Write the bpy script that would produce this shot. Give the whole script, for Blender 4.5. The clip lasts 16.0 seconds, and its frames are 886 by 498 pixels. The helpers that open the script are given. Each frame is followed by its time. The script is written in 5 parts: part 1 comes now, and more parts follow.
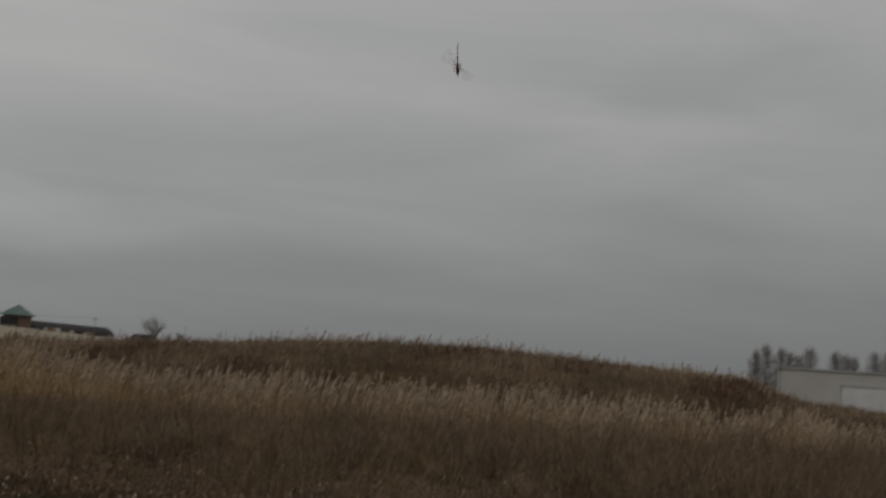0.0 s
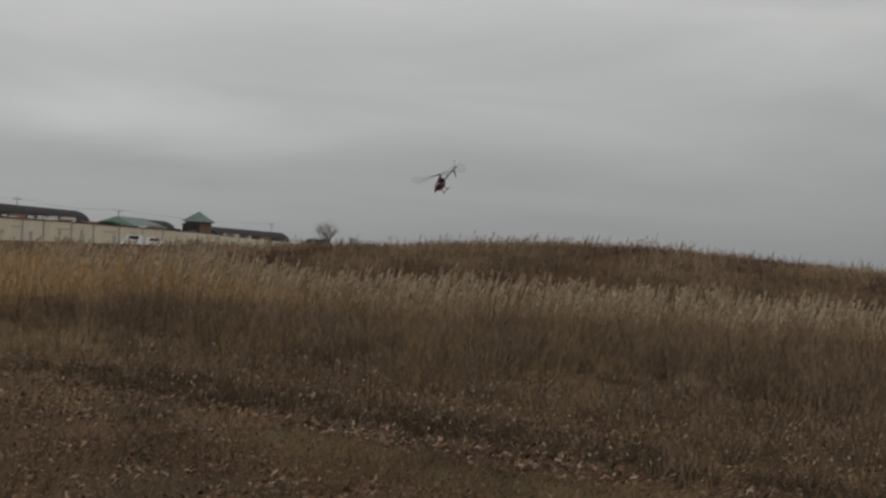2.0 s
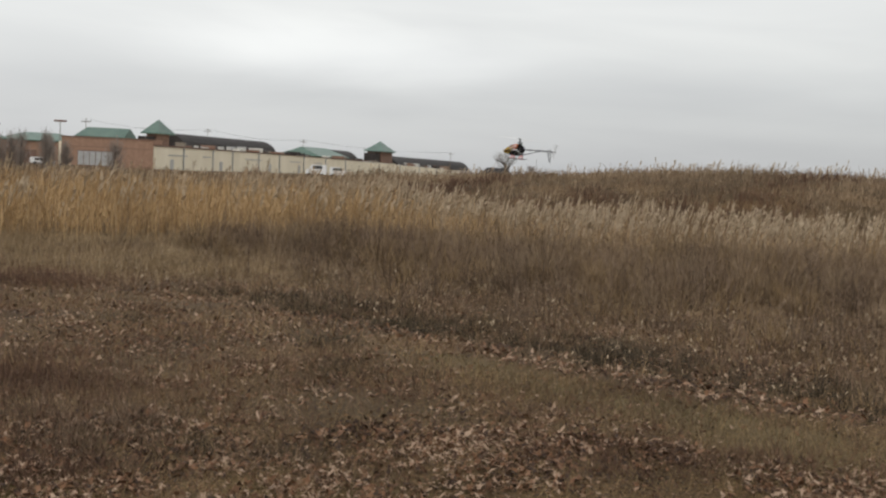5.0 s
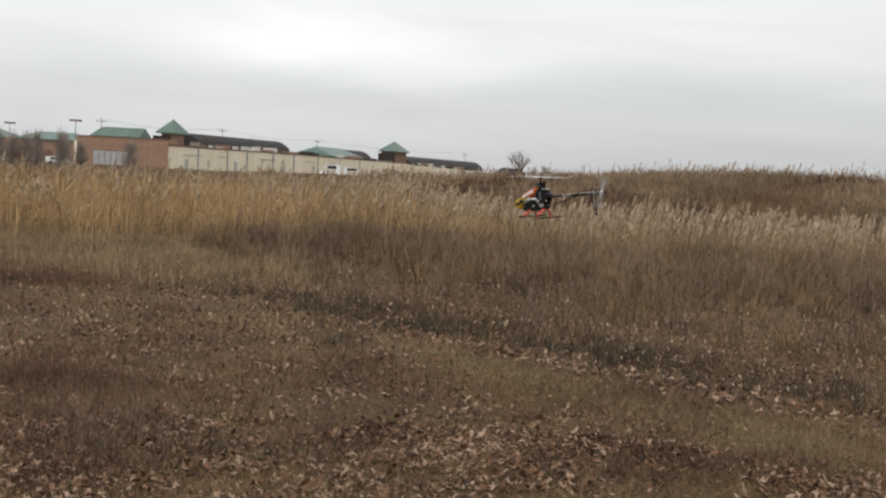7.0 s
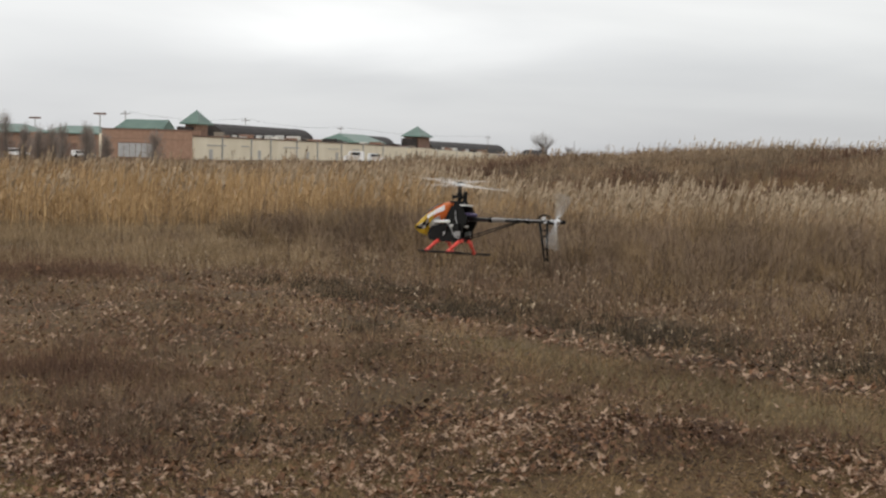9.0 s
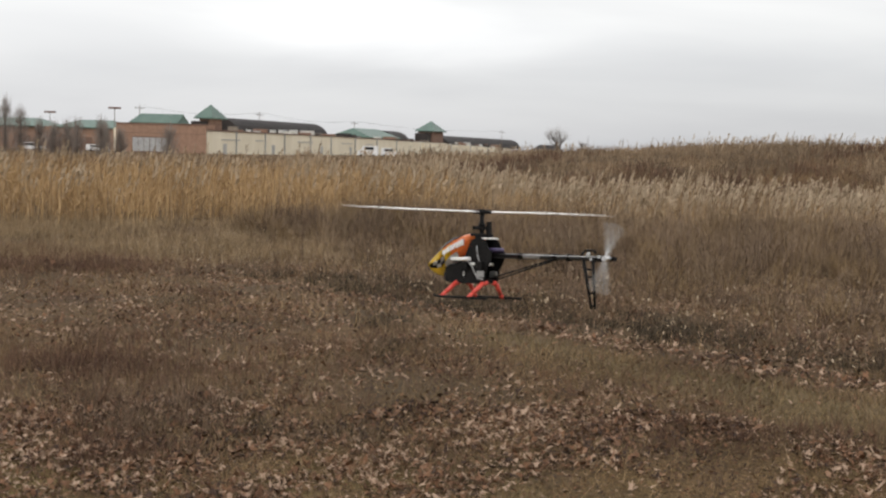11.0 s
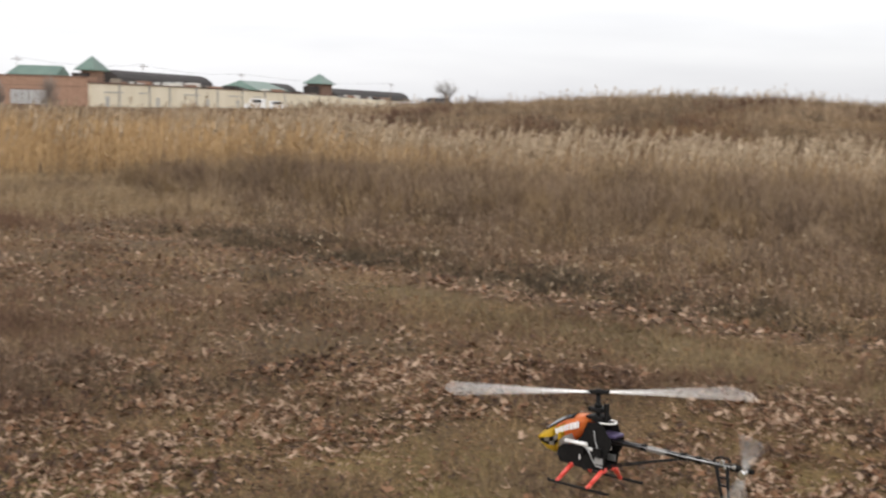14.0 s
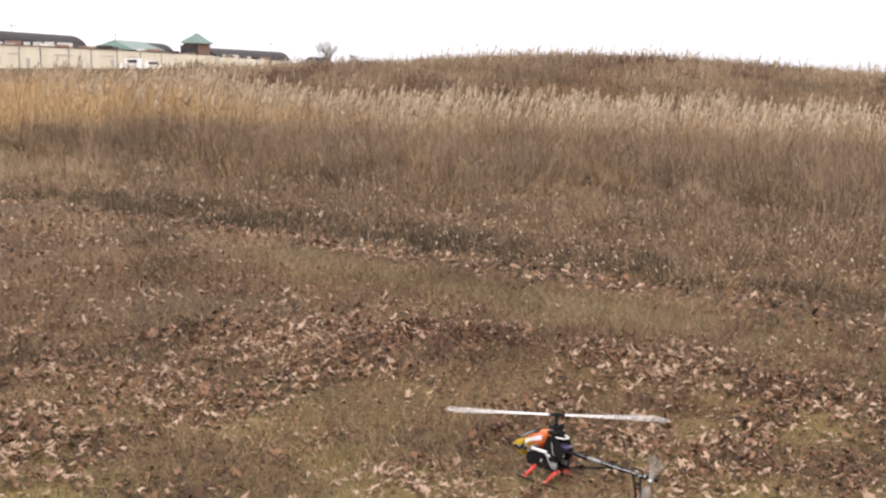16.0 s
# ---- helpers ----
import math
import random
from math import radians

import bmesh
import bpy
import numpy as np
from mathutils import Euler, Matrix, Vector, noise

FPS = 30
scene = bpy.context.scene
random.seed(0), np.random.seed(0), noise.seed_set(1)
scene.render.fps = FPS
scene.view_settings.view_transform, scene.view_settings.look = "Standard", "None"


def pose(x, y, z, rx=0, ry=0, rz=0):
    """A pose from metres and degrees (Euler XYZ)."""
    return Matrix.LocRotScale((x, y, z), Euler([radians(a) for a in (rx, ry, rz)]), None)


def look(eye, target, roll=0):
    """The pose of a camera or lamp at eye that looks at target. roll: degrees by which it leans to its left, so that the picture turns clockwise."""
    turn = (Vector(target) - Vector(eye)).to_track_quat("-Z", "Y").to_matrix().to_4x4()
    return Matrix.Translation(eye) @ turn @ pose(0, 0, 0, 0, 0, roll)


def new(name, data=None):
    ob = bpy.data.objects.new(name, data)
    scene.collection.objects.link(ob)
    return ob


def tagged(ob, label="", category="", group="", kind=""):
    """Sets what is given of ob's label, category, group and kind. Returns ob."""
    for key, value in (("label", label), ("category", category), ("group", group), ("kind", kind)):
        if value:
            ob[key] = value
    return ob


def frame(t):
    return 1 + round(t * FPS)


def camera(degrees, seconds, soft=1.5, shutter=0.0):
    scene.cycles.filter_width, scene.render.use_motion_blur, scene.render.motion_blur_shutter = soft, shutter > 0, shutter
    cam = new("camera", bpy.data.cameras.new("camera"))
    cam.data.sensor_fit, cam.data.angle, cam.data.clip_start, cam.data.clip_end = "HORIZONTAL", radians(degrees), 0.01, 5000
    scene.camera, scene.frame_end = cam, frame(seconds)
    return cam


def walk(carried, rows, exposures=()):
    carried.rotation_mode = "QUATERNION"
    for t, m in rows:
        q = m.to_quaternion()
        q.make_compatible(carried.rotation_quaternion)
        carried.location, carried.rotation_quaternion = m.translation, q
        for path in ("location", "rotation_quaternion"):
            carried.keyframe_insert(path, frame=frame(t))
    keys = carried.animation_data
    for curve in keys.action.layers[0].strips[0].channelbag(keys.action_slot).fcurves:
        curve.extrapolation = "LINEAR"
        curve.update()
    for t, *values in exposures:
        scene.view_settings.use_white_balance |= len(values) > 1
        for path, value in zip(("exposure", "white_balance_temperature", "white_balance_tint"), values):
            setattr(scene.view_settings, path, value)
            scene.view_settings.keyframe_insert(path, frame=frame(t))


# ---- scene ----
cam = camera(40, 16.0, soft=2.3, shutter=0.55)
EYE = (0.0, 0.0, 2.0)


def aim(pan, tilt, lean):
    """A pose at the standing place: pan clockwise from +Y, tilt up, lean to the left, in degrees."""
    a, e = radians(pan), radians(tilt)
    way = Vector((math.sin(a) * math.cos(e), math.cos(a) * math.cos(e), math.sin(e)))
    return look(EYE, Vector(EYE) + way * 10, lean)


# seconds, pan, tilt, lean
PATH = [
    (0.0, 17.62, 5.21, 3.82), (0.5, 15.73, 3.31, 3.50), (1.0, 15.35, 2.67, 3.00), (1.5, 12.71, 1.55, 2.96),
    (2.0, 10.04, 0.12, 3.20), (2.5, 8.81, -0.74, 2.99), (3.0, 7.70, -1.54, 3.13), (3.5, 6.69, -2.15, 3.21),
    (4.0, 4.86, -2.72, 3.11), (4.5, 2.45, -3.66, 2.81), (7.0, 1.18, -3.70, 3.06), (7.5, 1.56, -3.92, 2.62),
    (8.0, 1.63, -3.63, 2.17), (8.5, 1.22, -4.01, 1.99), (9.0, 0.00, -4.50, 1.60), (9.5, -0.56, -4.65, 1.52),
    (12.0, -0.60, -5.05, 1.73), (12.5, -0.43, -5.53, 1.20), (13.0, -0.45, -5.87, 1.20), (13.5, 0.62, -6.30, 1.72),
    (14.0, 4.62, -6.80, 1.75), (14.5, 7.41, -7.34, 1.28), (15.0, 8.55, -7.55, 1.37), (15.5, 9.25, -7.82, 1.17),
    (16.0, 10.16, -8.54, 1.49)]
# the camera's automatic exposure opens up as it tilts down from the sky
EXPOSURE = [(t, e, 6500, g) for t, e, g in (
    (0.0, -1.64, 10), (1.0, -1.38, 10), (2.0, -1.06, 10), (3.0, -0.68, 10), (4.0, -0.37, 10), (4.5, -0.25, 10), (7.0, -0.03, 10.5), (9.0, -0.02, 11),
    (12.0, 0.13, 12), (13.0, 0.23, 12), (14.0, 0.47, 13), (15.0, 0.72, 15), (16.0, 0.92, 17))]
walk(cam, [(t, aim(p, e, r)) for t, p, e, r in PATH], EXPOSURE)

# ---- world and light: a thin overcast, with a veiled high sun behind the camera ----
world = bpy.data.worlds.new("overcast_sky")
scene.world = world
world.use_nodes = True
wn, wl = world.node_tree.nodes, world.node_tree.links
wn.clear()
sky = wn.new("ShaderNodeTexSky")
sky.sky_type, sky.sun_disc = "NISHITA", False
sky.sun_elevation, sky.sun_rotation = radians(38), radians(215)
sky_dim = wn.new("ShaderNodeMix")
sky_dim.data_type = "RGBA"
sky_dim.blend_type = "MULTIPLY"
sky_dim.inputs[0].default_value = 1.0
sky_dim.inputs[7].default_value = (0.08, 0.08, 0.08, 1)
wl.new(sky.outputs[0], sky_dim.inputs[6])
wtc = wn.new("ShaderNodeTexCoord")
wmap = wn.new("ShaderNodeMapping")
wmap.inputs["Scale"].default_value = (1.7, 1.7, 8.5)
wmap.inputs["Location"].default_value = (0.4, 1.3, 0.35)
wl.new(wtc.outputs["Generated"], wmap.inputs[0])
cloud = wn.new("ShaderNodeTexNoise")
cloud.inputs["Scale"].default_value = 1.6
cloud.inputs["Detail"].default_value = 5.0
cloud.inputs["Roughness"].default_value = 0.48
cloud.inputs["Distortion"].default_value = 0.35
wl.new(wmap.outputs[0], cloud.inputs["Vector"])
wsep = wn.new("ShaderNodeSeparateXYZ")
wl.new(wtc.outputs["Generated"], wsep.inputs[0])
# cloud layer: grey-blue and dense towards the horizon, whiter higher up
rise = wn.new("ShaderNodeValToRGB")
rise.color_ramp.elements[0].position, rise.color_ramp.elements[0].color = 0.0, (0.54, 0.55, 0.575, 1)
rise.color_ramp.elements[1].position, rise.color_ramp.elements[1].color = 0.27, (1.15, 1.155, 1.145, 1)
mid = rise.color_ramp.elements.new(0.10)
mid.color = (0.772, 0.78, 0.79, 1)
wl.new(wsep.outputs["Z"], rise.inputs[0])
puff = wn.new("ShaderNodeValToRGB")
puff.color_ramp.elements[0].position, puff.color_ramp.elements[0].color = 0.30, (0.885, 0.89, 0.885, 1)
puff.color_ramp.elements[1].position, puff.color_ramp.elements[1].color = 0.72, (1.135, 1.135, 1.10, 1)
wl.new(cloud.outputs["Fac"], puff.inputs[0])
layer = wn.new("ShaderNodeMix")
layer.data_type, layer.blend_type = "RGBA", "MULTIPLY"
layer.inputs[0].default_value = 1.0
wl.new(rise.outputs[0], layer.inputs[6])
wl.new(puff.outputs[0], layer.inputs[7])
# a long thin bright break in the cloud, low over the shopping centre
spot = wn.new("ShaderNodeMapping")
spot.inputs["Location"].default_value = (0.28, 0.0, -3.7)
spot.inputs["Scale"].default_value = (6.2, 0.0, 42.0)
wl.new(wtc.outputs["Generated"], spot.inputs[0])
ball = wn.new("ShaderNodeVectorMath")
ball.operation = "LENGTH"
wl.new(spot.outputs[0], ball.inputs[0])
wob = wn.new("ShaderNodeMath")
wob.operation = "MULTIPLY_ADD"
wob.inputs[1].default_value = -1.6
wl.new(cloud.outputs["Fac"], wob.inputs[0])
wl.new(ball.outputs["Value"], wob.inputs[2])
gap = wn.new("ShaderNodeMapRange")
gap.interpolation_type = "SMOOTHSTEP"
gap.inputs["From Min"].default_value, gap.inputs["From Max"].default_value = 0.7, -0.75
gap.inputs["To Min"].default_value, gap.inputs["To Max"].default_value = 1.0, 1.16
wl.new(wob.outputs[0], gap.inputs["Value"])
bright = wn.new("ShaderNodeVectorMath")
bright.operation = "SCALE"
wl.new(layer.outputs[2], bright.inputs[0])
east = wn.new("ShaderNodeMapRange")
east.inputs["From Min"].default_value, east.inputs["From Max"].default_value = -0.30, 0.60
east.inputs["To Min"].default_value, east.inputs["To Max"].default_value = 1.03, 0.86
wl.new(wsep.outputs["X"], east.inputs["Value"])
thick = wn.new("ShaderNodeMath")
thick.operation = "MULTIPLY"
wl.new(gap.outputs[0], thick.inputs[0])
wl.new(east.outputs[0], thick.inputs[1])
wl.new(thick.outputs[0], bright.inputs["Scale"])
veil = wn.new("ShaderNodeMix")
veil.data_type = "RGBA"
veil.inputs[0].default_value = 0.93
wl.new(sky_dim.outputs[2], veil.inputs[6])
wl.new(bright.outputs[0], veil.inputs[7])
wbg = wn.new("ShaderNodeBackground")
wbg.inputs["Strength"].default_value = 1.13
wl.new(veil.outputs[2], wbg.inputs[0])
wout = wn.new("ShaderNodeOutputWorld")
wl.new(wbg.outputs[0], wout.inputs[0])

sun = new("sun", bpy.data.lights.new("sun", "SUN"))
sun.data.energy, sun.data.angle, sun.data.color = 0.7, radians(16), (1.0, 0.95, 0.87)
sun.matrix_world = look((-20, -28, 30), (0, 5, 0))


# ---- materials ----
def mat(name, colours, scale=4.0, rough=0.85, bump=0.0, bump_scale=None, island=0.0, metal=0.0, detail=6.0, random_object=0.0, coords="Object", stretch=(1, 1, 1)):
    """A procedural surface: a noise runs through the colours; island and random_object vary the value piece by piece."""
    m = bpy.data.materials.new(name)
    m.use_nodes = True
    n, l = m.node_tree.nodes, m.node_tree.links
    b = n["Principled BSDF"]
    b.inputs["Roughness"].default_value, b.inputs["Metallic"].default_value = rough, metal
    if rough >= 0.75 and not metal:
        b.inputs["Specular IOR Level"].default_value = 0.32
    tc = n.new("ShaderNodeTexCoord")
    mp = n.new("ShaderNodeMapping")
    mp.inputs["Scale"].default_value = stretch
    l.new(tc.outputs[coords], mp.inputs[0])
    t = n.new("ShaderNodeTexNoise")
    t.inputs["Scale"].default_value, t.inputs["Detail"].default_value = scale, detail
    l.new(mp.outputs[0], t.inputs["Vector"])
    ramp = n.new("ShaderNodeValToRGB")
    while len(ramp.color_ramp.elements) < len(colours):
        ramp.color_ramp.elements.new(0.5)
    for i, c in enumerate(colours):
        e = ramp.color_ramp.elements[i]
        e.position = 0.28 + 0.44 * i / max(1, len(colours) - 1)
        e.color = (*c, 1)
    fac = t.outputs["Fac"]
    if island or random_object:
        src = n.new("ShaderNodeNewGeometry").outputs["Random Per Island"] if island else n.new("ShaderNodeObjectInfo").outputs["Random"]
        mx = n.new("ShaderNodeMath")
        mx.operation = "MULTIPLY_ADD"
        mx.inputs[1].default_value = island or random_object
        l.new(src, mx.inputs[0])
        sub = n.new("ShaderNodeMath")
        sub.operation = "SUBTRACT"
        sub.inputs[1].default_value = (island or random_object) / 2
        l.new(fac, sub.inputs[0])
        l.new(sub.outputs[0], mx.inputs[2])
        fac = mx.outputs[0]
    l.new(fac, ramp.inputs[0])
    l.new(ramp.outputs[0], b.inputs["Base Color"])
    if bump:
        t2 = n.new("ShaderNodeTexNoise")
        t2.inputs["Scale"].default_value, t2.inputs["Detail"].default_value = bump_scale or scale * 4, 5
        l.new(mp.outputs[0], t2.inputs["Vector"])
        bp = n.new("ShaderNodeBump")
        bp.inputs["Strength"].default_value, bp.inputs["Distance"].default_value = min(1, bump), 0.02
        l.new(t2.outputs["Fac"], bp.inputs["Height"])
        l.new(bp.outputs[0], b.inputs["Normal"])
    return m


REED = mat("dry_reed", [(0.215, 0.132, 0.059), (0.40, 0.256, 0.122), (0.56, 0.385, 0.20)], 0.5, 0.8, island=0.5)
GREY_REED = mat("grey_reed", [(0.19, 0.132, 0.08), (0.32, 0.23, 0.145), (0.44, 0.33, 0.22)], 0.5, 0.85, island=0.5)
PLUME = mat("reed_plume", [(0.29, 0.22, 0.145), (0.47, 0.375, 0.27)], 2.0, 0.95, island=0.4)
BRUSH = mat("dead_brush", [(0.069, 0.046, 0.030), (0.150, 0.101, 0.067), (0.268, 0.188, 0.127)], 0.6, 0.9, island=0.6)
SCRUB = mat("mound_scrub", [(0.105, 0.074, 0.048), (0.22, 0.157, 0.102), (0.36, 0.262, 0.170)], 0.22, 0.9, island=0.35)
GRASS = mat("dry_grass", [(0.068, 0.043, 0.022), (0.165, 0.108, 0.055), (0.32, 0.220, 0.118)], 0.7, 0.85, island=0.5)
LEAF = mat("fallen_leaf", [(0.034, 0.016, 0.008), (0.098, 0.044, 0.020), (0.150, 0.070, 0.032), (0.200, 0.106, 0.060), (0.34, 0.235, 0.165)], 0.9, 0.75, island=0.66)
TURF = mat("olive_turf", [(0.066, 0.050, 0.021), (0.130, 0.100, 0.042), (0.235, 0.180, 0.085)], 0.8, 0.85, island=0.5)
STRAW = mat("pale_weed_straw", [(0.16, 0.108, 0.058), (0.27, 0.190, 0.108), (0.40, 0.30, 0.185)], 0.8, 0.9, island=0.5)
BARK = mat("grey_bark", [(0.10, 0.085, 0.075), (0.19, 0.165, 0.145)], 6, 0.9, 0.5)
TWIG = mat("bare_twig", [(0.19, 0.16, 0.14), (0.30, 0.255, 0.225)], 1.0, 0.9, island=0.4)
DARK_WEED = mat("dark_weed", [(0.026, 0.019, 0.012), (0.052, 0.039, 0.023), (0.095, 0.071, 0.042)], 0.8, 0.9, island=0.5)
RED_WEED = mat("reddish_weed", [(0.068, 0.037, 0.025), (0.12, 0.066, 0.043), (0.19, 0.115, 0.072)], 0.8, 0.9, island=0.5)
# twigs of the far trees, with the haze of distance put into the colour
HAZE_TWIG = mat("haze_paled_twig", [(0.34, 0.335, 0.33), (0.48, 0.47, 0.46)], 1.0, 0.9, island=0.4)
BRICK = mat("red_brick", [(0.255, 0.155, 0.108), (0.335, 0.21, 0.15)], 1.2, 0.9, 0.3, 12)
CREAM = mat("cream_wall_paint", [(0.72, 0.64, 0.49), (0.83, 0.75, 0.60)], 0.25, 0.85, 0.15, 8, stretch=(1, 1, 0.3))
GREEN_ROOF = mat("green_metal_roof", [(0.055, 0.105, 0.085), (0.09, 0.148, 0.12)], 0.4, 0.5)
DARK_ROOF = mat("dark_brown_roof", [(0.022, 0.019, 0.019), (0.043, 0.037, 0.036)], 0.5, 0.7)
DARK_ROOF.node_tree.nodes["Principled BSDF"].inputs["Specular IOR Level"].default_value = 0.15
TOWER_BRICK = mat("dark_tower_brick", [(0.14, 0.085, 0.065), (0.21, 0.13, 0.10)], 1.0, 0.9)
GREY_METAL = mat("grey_metal", [(0.30, 0.30, 0.30), (0.45, 0.45, 0.44)], 2, 0.5, metal=0.4)
WHITE_PAINT = mat("white_vehicle_paint", [(0.72, 0.72, 0.72), (0.82, 0.82, 0.82)], 1, 0.3)
DARK_GLASS = mat("dark_glass", [(0.02, 0.025, 0.03), (0.04, 0.045, 0.05)], 1, 0.08)
RUBBER = mat("black_rubber", [(0.015, 0.015, 0.015), (0.03, 0.03, 0.03)], 20, 0.8)
POLE_WOOD = mat("weathered_pole_wood", [(0.12, 0.10, 0.085), (0.20, 0.17, 0.145)], 3, 0.9)
PALE_WALL = mat("pale_metal_siding", [(0.40, 0.39, 0.37), (0.48, 0.465, 0.44)], 0.3, 0.7)
DOOR_PAINT = mat("pale_door_paint", [(0.55, 0.55, 0.55), (0.63, 0.63, 0.62)], 1, 0.5)
CARBON = mat("black_carbon", [(0.006, 0.006, 0.006), (0.014, 0.013, 0.013)], 60, 0.55)
BOOM = mat("glossy_black_tube", [(0.010, 0.010, 0.011), (0.022, 0.022, 0.023)], 60, 0.3)
CARBON.node_tree.nodes["Principled BSDF"].inputs["Specular IOR Level"].default_value = 0.1
ALUMINIUM = mat("bright_aluminium", [(0.55, 0.55, 0.56), (0.75, 0.75, 0.76)], 40, 0.3, metal=1.0)
RED_LEG = mat("fluorescent_red_plastic", [(0.60, 0.060, 0.045), (0.70, 0.085, 0.06)], 20, 0.4)
BLADE = mat("white_glass_fibre_blade", [(0.74, 0.72, 0.70), (0.82, 0.80, 0.78)], 8, 0.35)
BLADE_BLACK = mat("grey_tail_blade", [(0.36, 0.36, 0.36), (0.45, 0.45, 0.45)], 8, 0.5)
YELLOW = mat("yellow_canopy_paint", [(0.72, 0.47, 0.03), (0.82, 0.55, 0.05)], 10, 0.25)
ORANGE = mat("orange_canopy_paint", [(0.72, 0.18, 0.04), (0.80, 0.23, 0.06)], 10, 0.25)
WHITE_GLOSS = mat("white_canopy_paint", [(0.74, 0.73, 0.72), (0.82, 0.81, 0.80)], 10, 0.25)
PURPLE = mat("purple_anodised", [(0.07, 0.055, 0.12), (0.11, 0.085, 0.17)], 30, 0.4, metal=0.6)
STICKER = mat("grey_sticker", [(0.16, 0.15, 0.145), (0.24, 0.23, 0.22)], 40, 0.4)
SCREEN = mat("silver_window_paint", [(0.36, 0.36, 0.38), (0.46, 0.46, 0.48)], 10, 0.2)
WIRE = mat("grey_wire", [(0.25, 0.25, 0.25), (0.4, 0.4, 0.4)], 30, 0.5)


def earth_material():
    m = bpy.data.materials.new("field_earth")
    m.use_nodes = True
    n, l = m.node_tree.nodes, m.node_tree.links
    b = n["Principled BSDF"]
    b.inputs["Roughness"].default_value = 0.95
    b.inputs["Specular IOR Level"].default_value = 0.30
    tc = n.new("ShaderNodeTexCoord")

    def noise_ramp(scale, stops, detail=6.0):
        t = n.new("ShaderNodeTexNoise")
        t.inputs["Scale"].default_value, t.inputs["Detail"].default_value = scale, detail
        l.new(tc.outputs["Object"], t.inputs["Vector"])
        r = n.new("ShaderNodeValToRGB")
        while len(r.color_ramp.elements) < len(stops):
            r.color_ramp.elements.new(0.5)
        for i, (p, c) in enumerate(stops):
            r.color_ramp.elements[i].position, r.color_ramp.elements[i].color = p, (*c, 1)
        l.new(t.outputs["Fac"], r.inputs[0])
        return t, r

    _, fine = noise_ramp(34, [(0.3, (0.038, 0.023, 0.011)), (0.5, (0.092, 0.056, 0.026)), (0.70, (0.18, 0.117, 0.056))], 8)
    _, wide = noise_ramp(0.55, [(0.36, (0.62, 0.61, 0.55)), (0.62, (1.16, 1.10, 1.0))], 4)
    mul = n.new("ShaderNodeMix")
    mul.data_type, mul.blend_type = "RGBA", "MULTIPLY"
    mul.inputs[0].default_value = 1
    l.new(fine.outputs[0], mul.inputs[6])
    l.new(wide.outputs[0], mul.inputs[7])
    # thin moss and dry turf in the mown strip close by
    _, moss = noise_ramp(0.9, [(0.41, (0, 0, 0)), (0.56, (1, 1, 1))], 5)
    geo = n.new("ShaderNodeSeparateXYZ")
    l.new(tc.outputs["Object"], geo.inputs[0])
    near = n.new("ShaderNodeMapRange")
    near.inputs["From Min"].default_value, near.inputs["From Max"].default_value = 8.5, 5.6
    l.new(geo.outputs["Y"], near.inputs["Value"])
    both = n.new("ShaderNodeMath")
    both.operation = "MULTIPLY"
    l.new(moss.outputs[0], both.inputs[0])
    l.new(near.outputs[0], both.inputs[1])
    turf = n.new("ShaderNodeMix")
    turf.data_type = "RGBA"
    turf.inputs[7].default_value = (0.15, 0.112, 0.036, 1)
    l.new(both.outputs[0], turf.inputs[0])
    l.new(mul.outputs[2], turf.inputs[6])
    # the worn tan path
    worn = n.new("ShaderNodeAttribute")
    worn.attribute_name = "worn"
    _, tan = noise_ramp(18, [(0.32, (0.080, 0.058, 0.028)), (0.66, (0.170, 0.126, 0.064))], 7)
    path = n.new("ShaderNodeMix")
    path.data_type = "RGBA"
    l.new(worn.outputs["Fac"], path.inputs[0])
    l.new(turf.outputs[2], path.inputs[6])
    l.new(tan.outputs[0], path.inputs[7])
    l.new(path.outputs[2], b.inputs["Base Color"])
    t2 = n.new("ShaderNodeTexNoise")
    t2.inputs["Scale"].default_value, t2.inputs["Detail"].default_value = 22, 8
    l.new(tc.outputs["Object"], t2.inputs["Vector"])
    bp = n.new("ShaderNodeBump")
    bp.inputs["Strength"].default_value, bp.inputs["Distance"].default_value = 0.8, 0.03
    l.new(t2.outputs["Fac"], bp.inputs["Height"])
    l.new(bp.outputs[0], b.inputs["Normal"])
    return m


EARTH = earth_material()


# ---- mesh helpers ----
def part(name, bm, material, parent=None, label=""):
    me = bpy.data.meshes.new(name)
    bm.to_mesh(me)
    bm.free()
    me.materials.append(material)
    ob = new(name, me)
    if parent is not None:
        ob.parent = parent
    if label:
        ob["label"] = label
    return ob


def box(bm, lo, hi, bevel=0.0):
    r = bmesh.ops.create_cube(bm, size=1)
    vs = r["verts"]
    for v in vs:
        v.co = Vector([lo[i] + (v.co[i] + 0.5) * (hi[i] - lo[i]) for i in range(3)])
    if bevel:
        es = list({e for v in vs for e in v.link_edges})
        bmesh.ops.bevel(bm, geom=es, offset=bevel, segments=2, affect="EDGES", profile=0.5)
    return vs


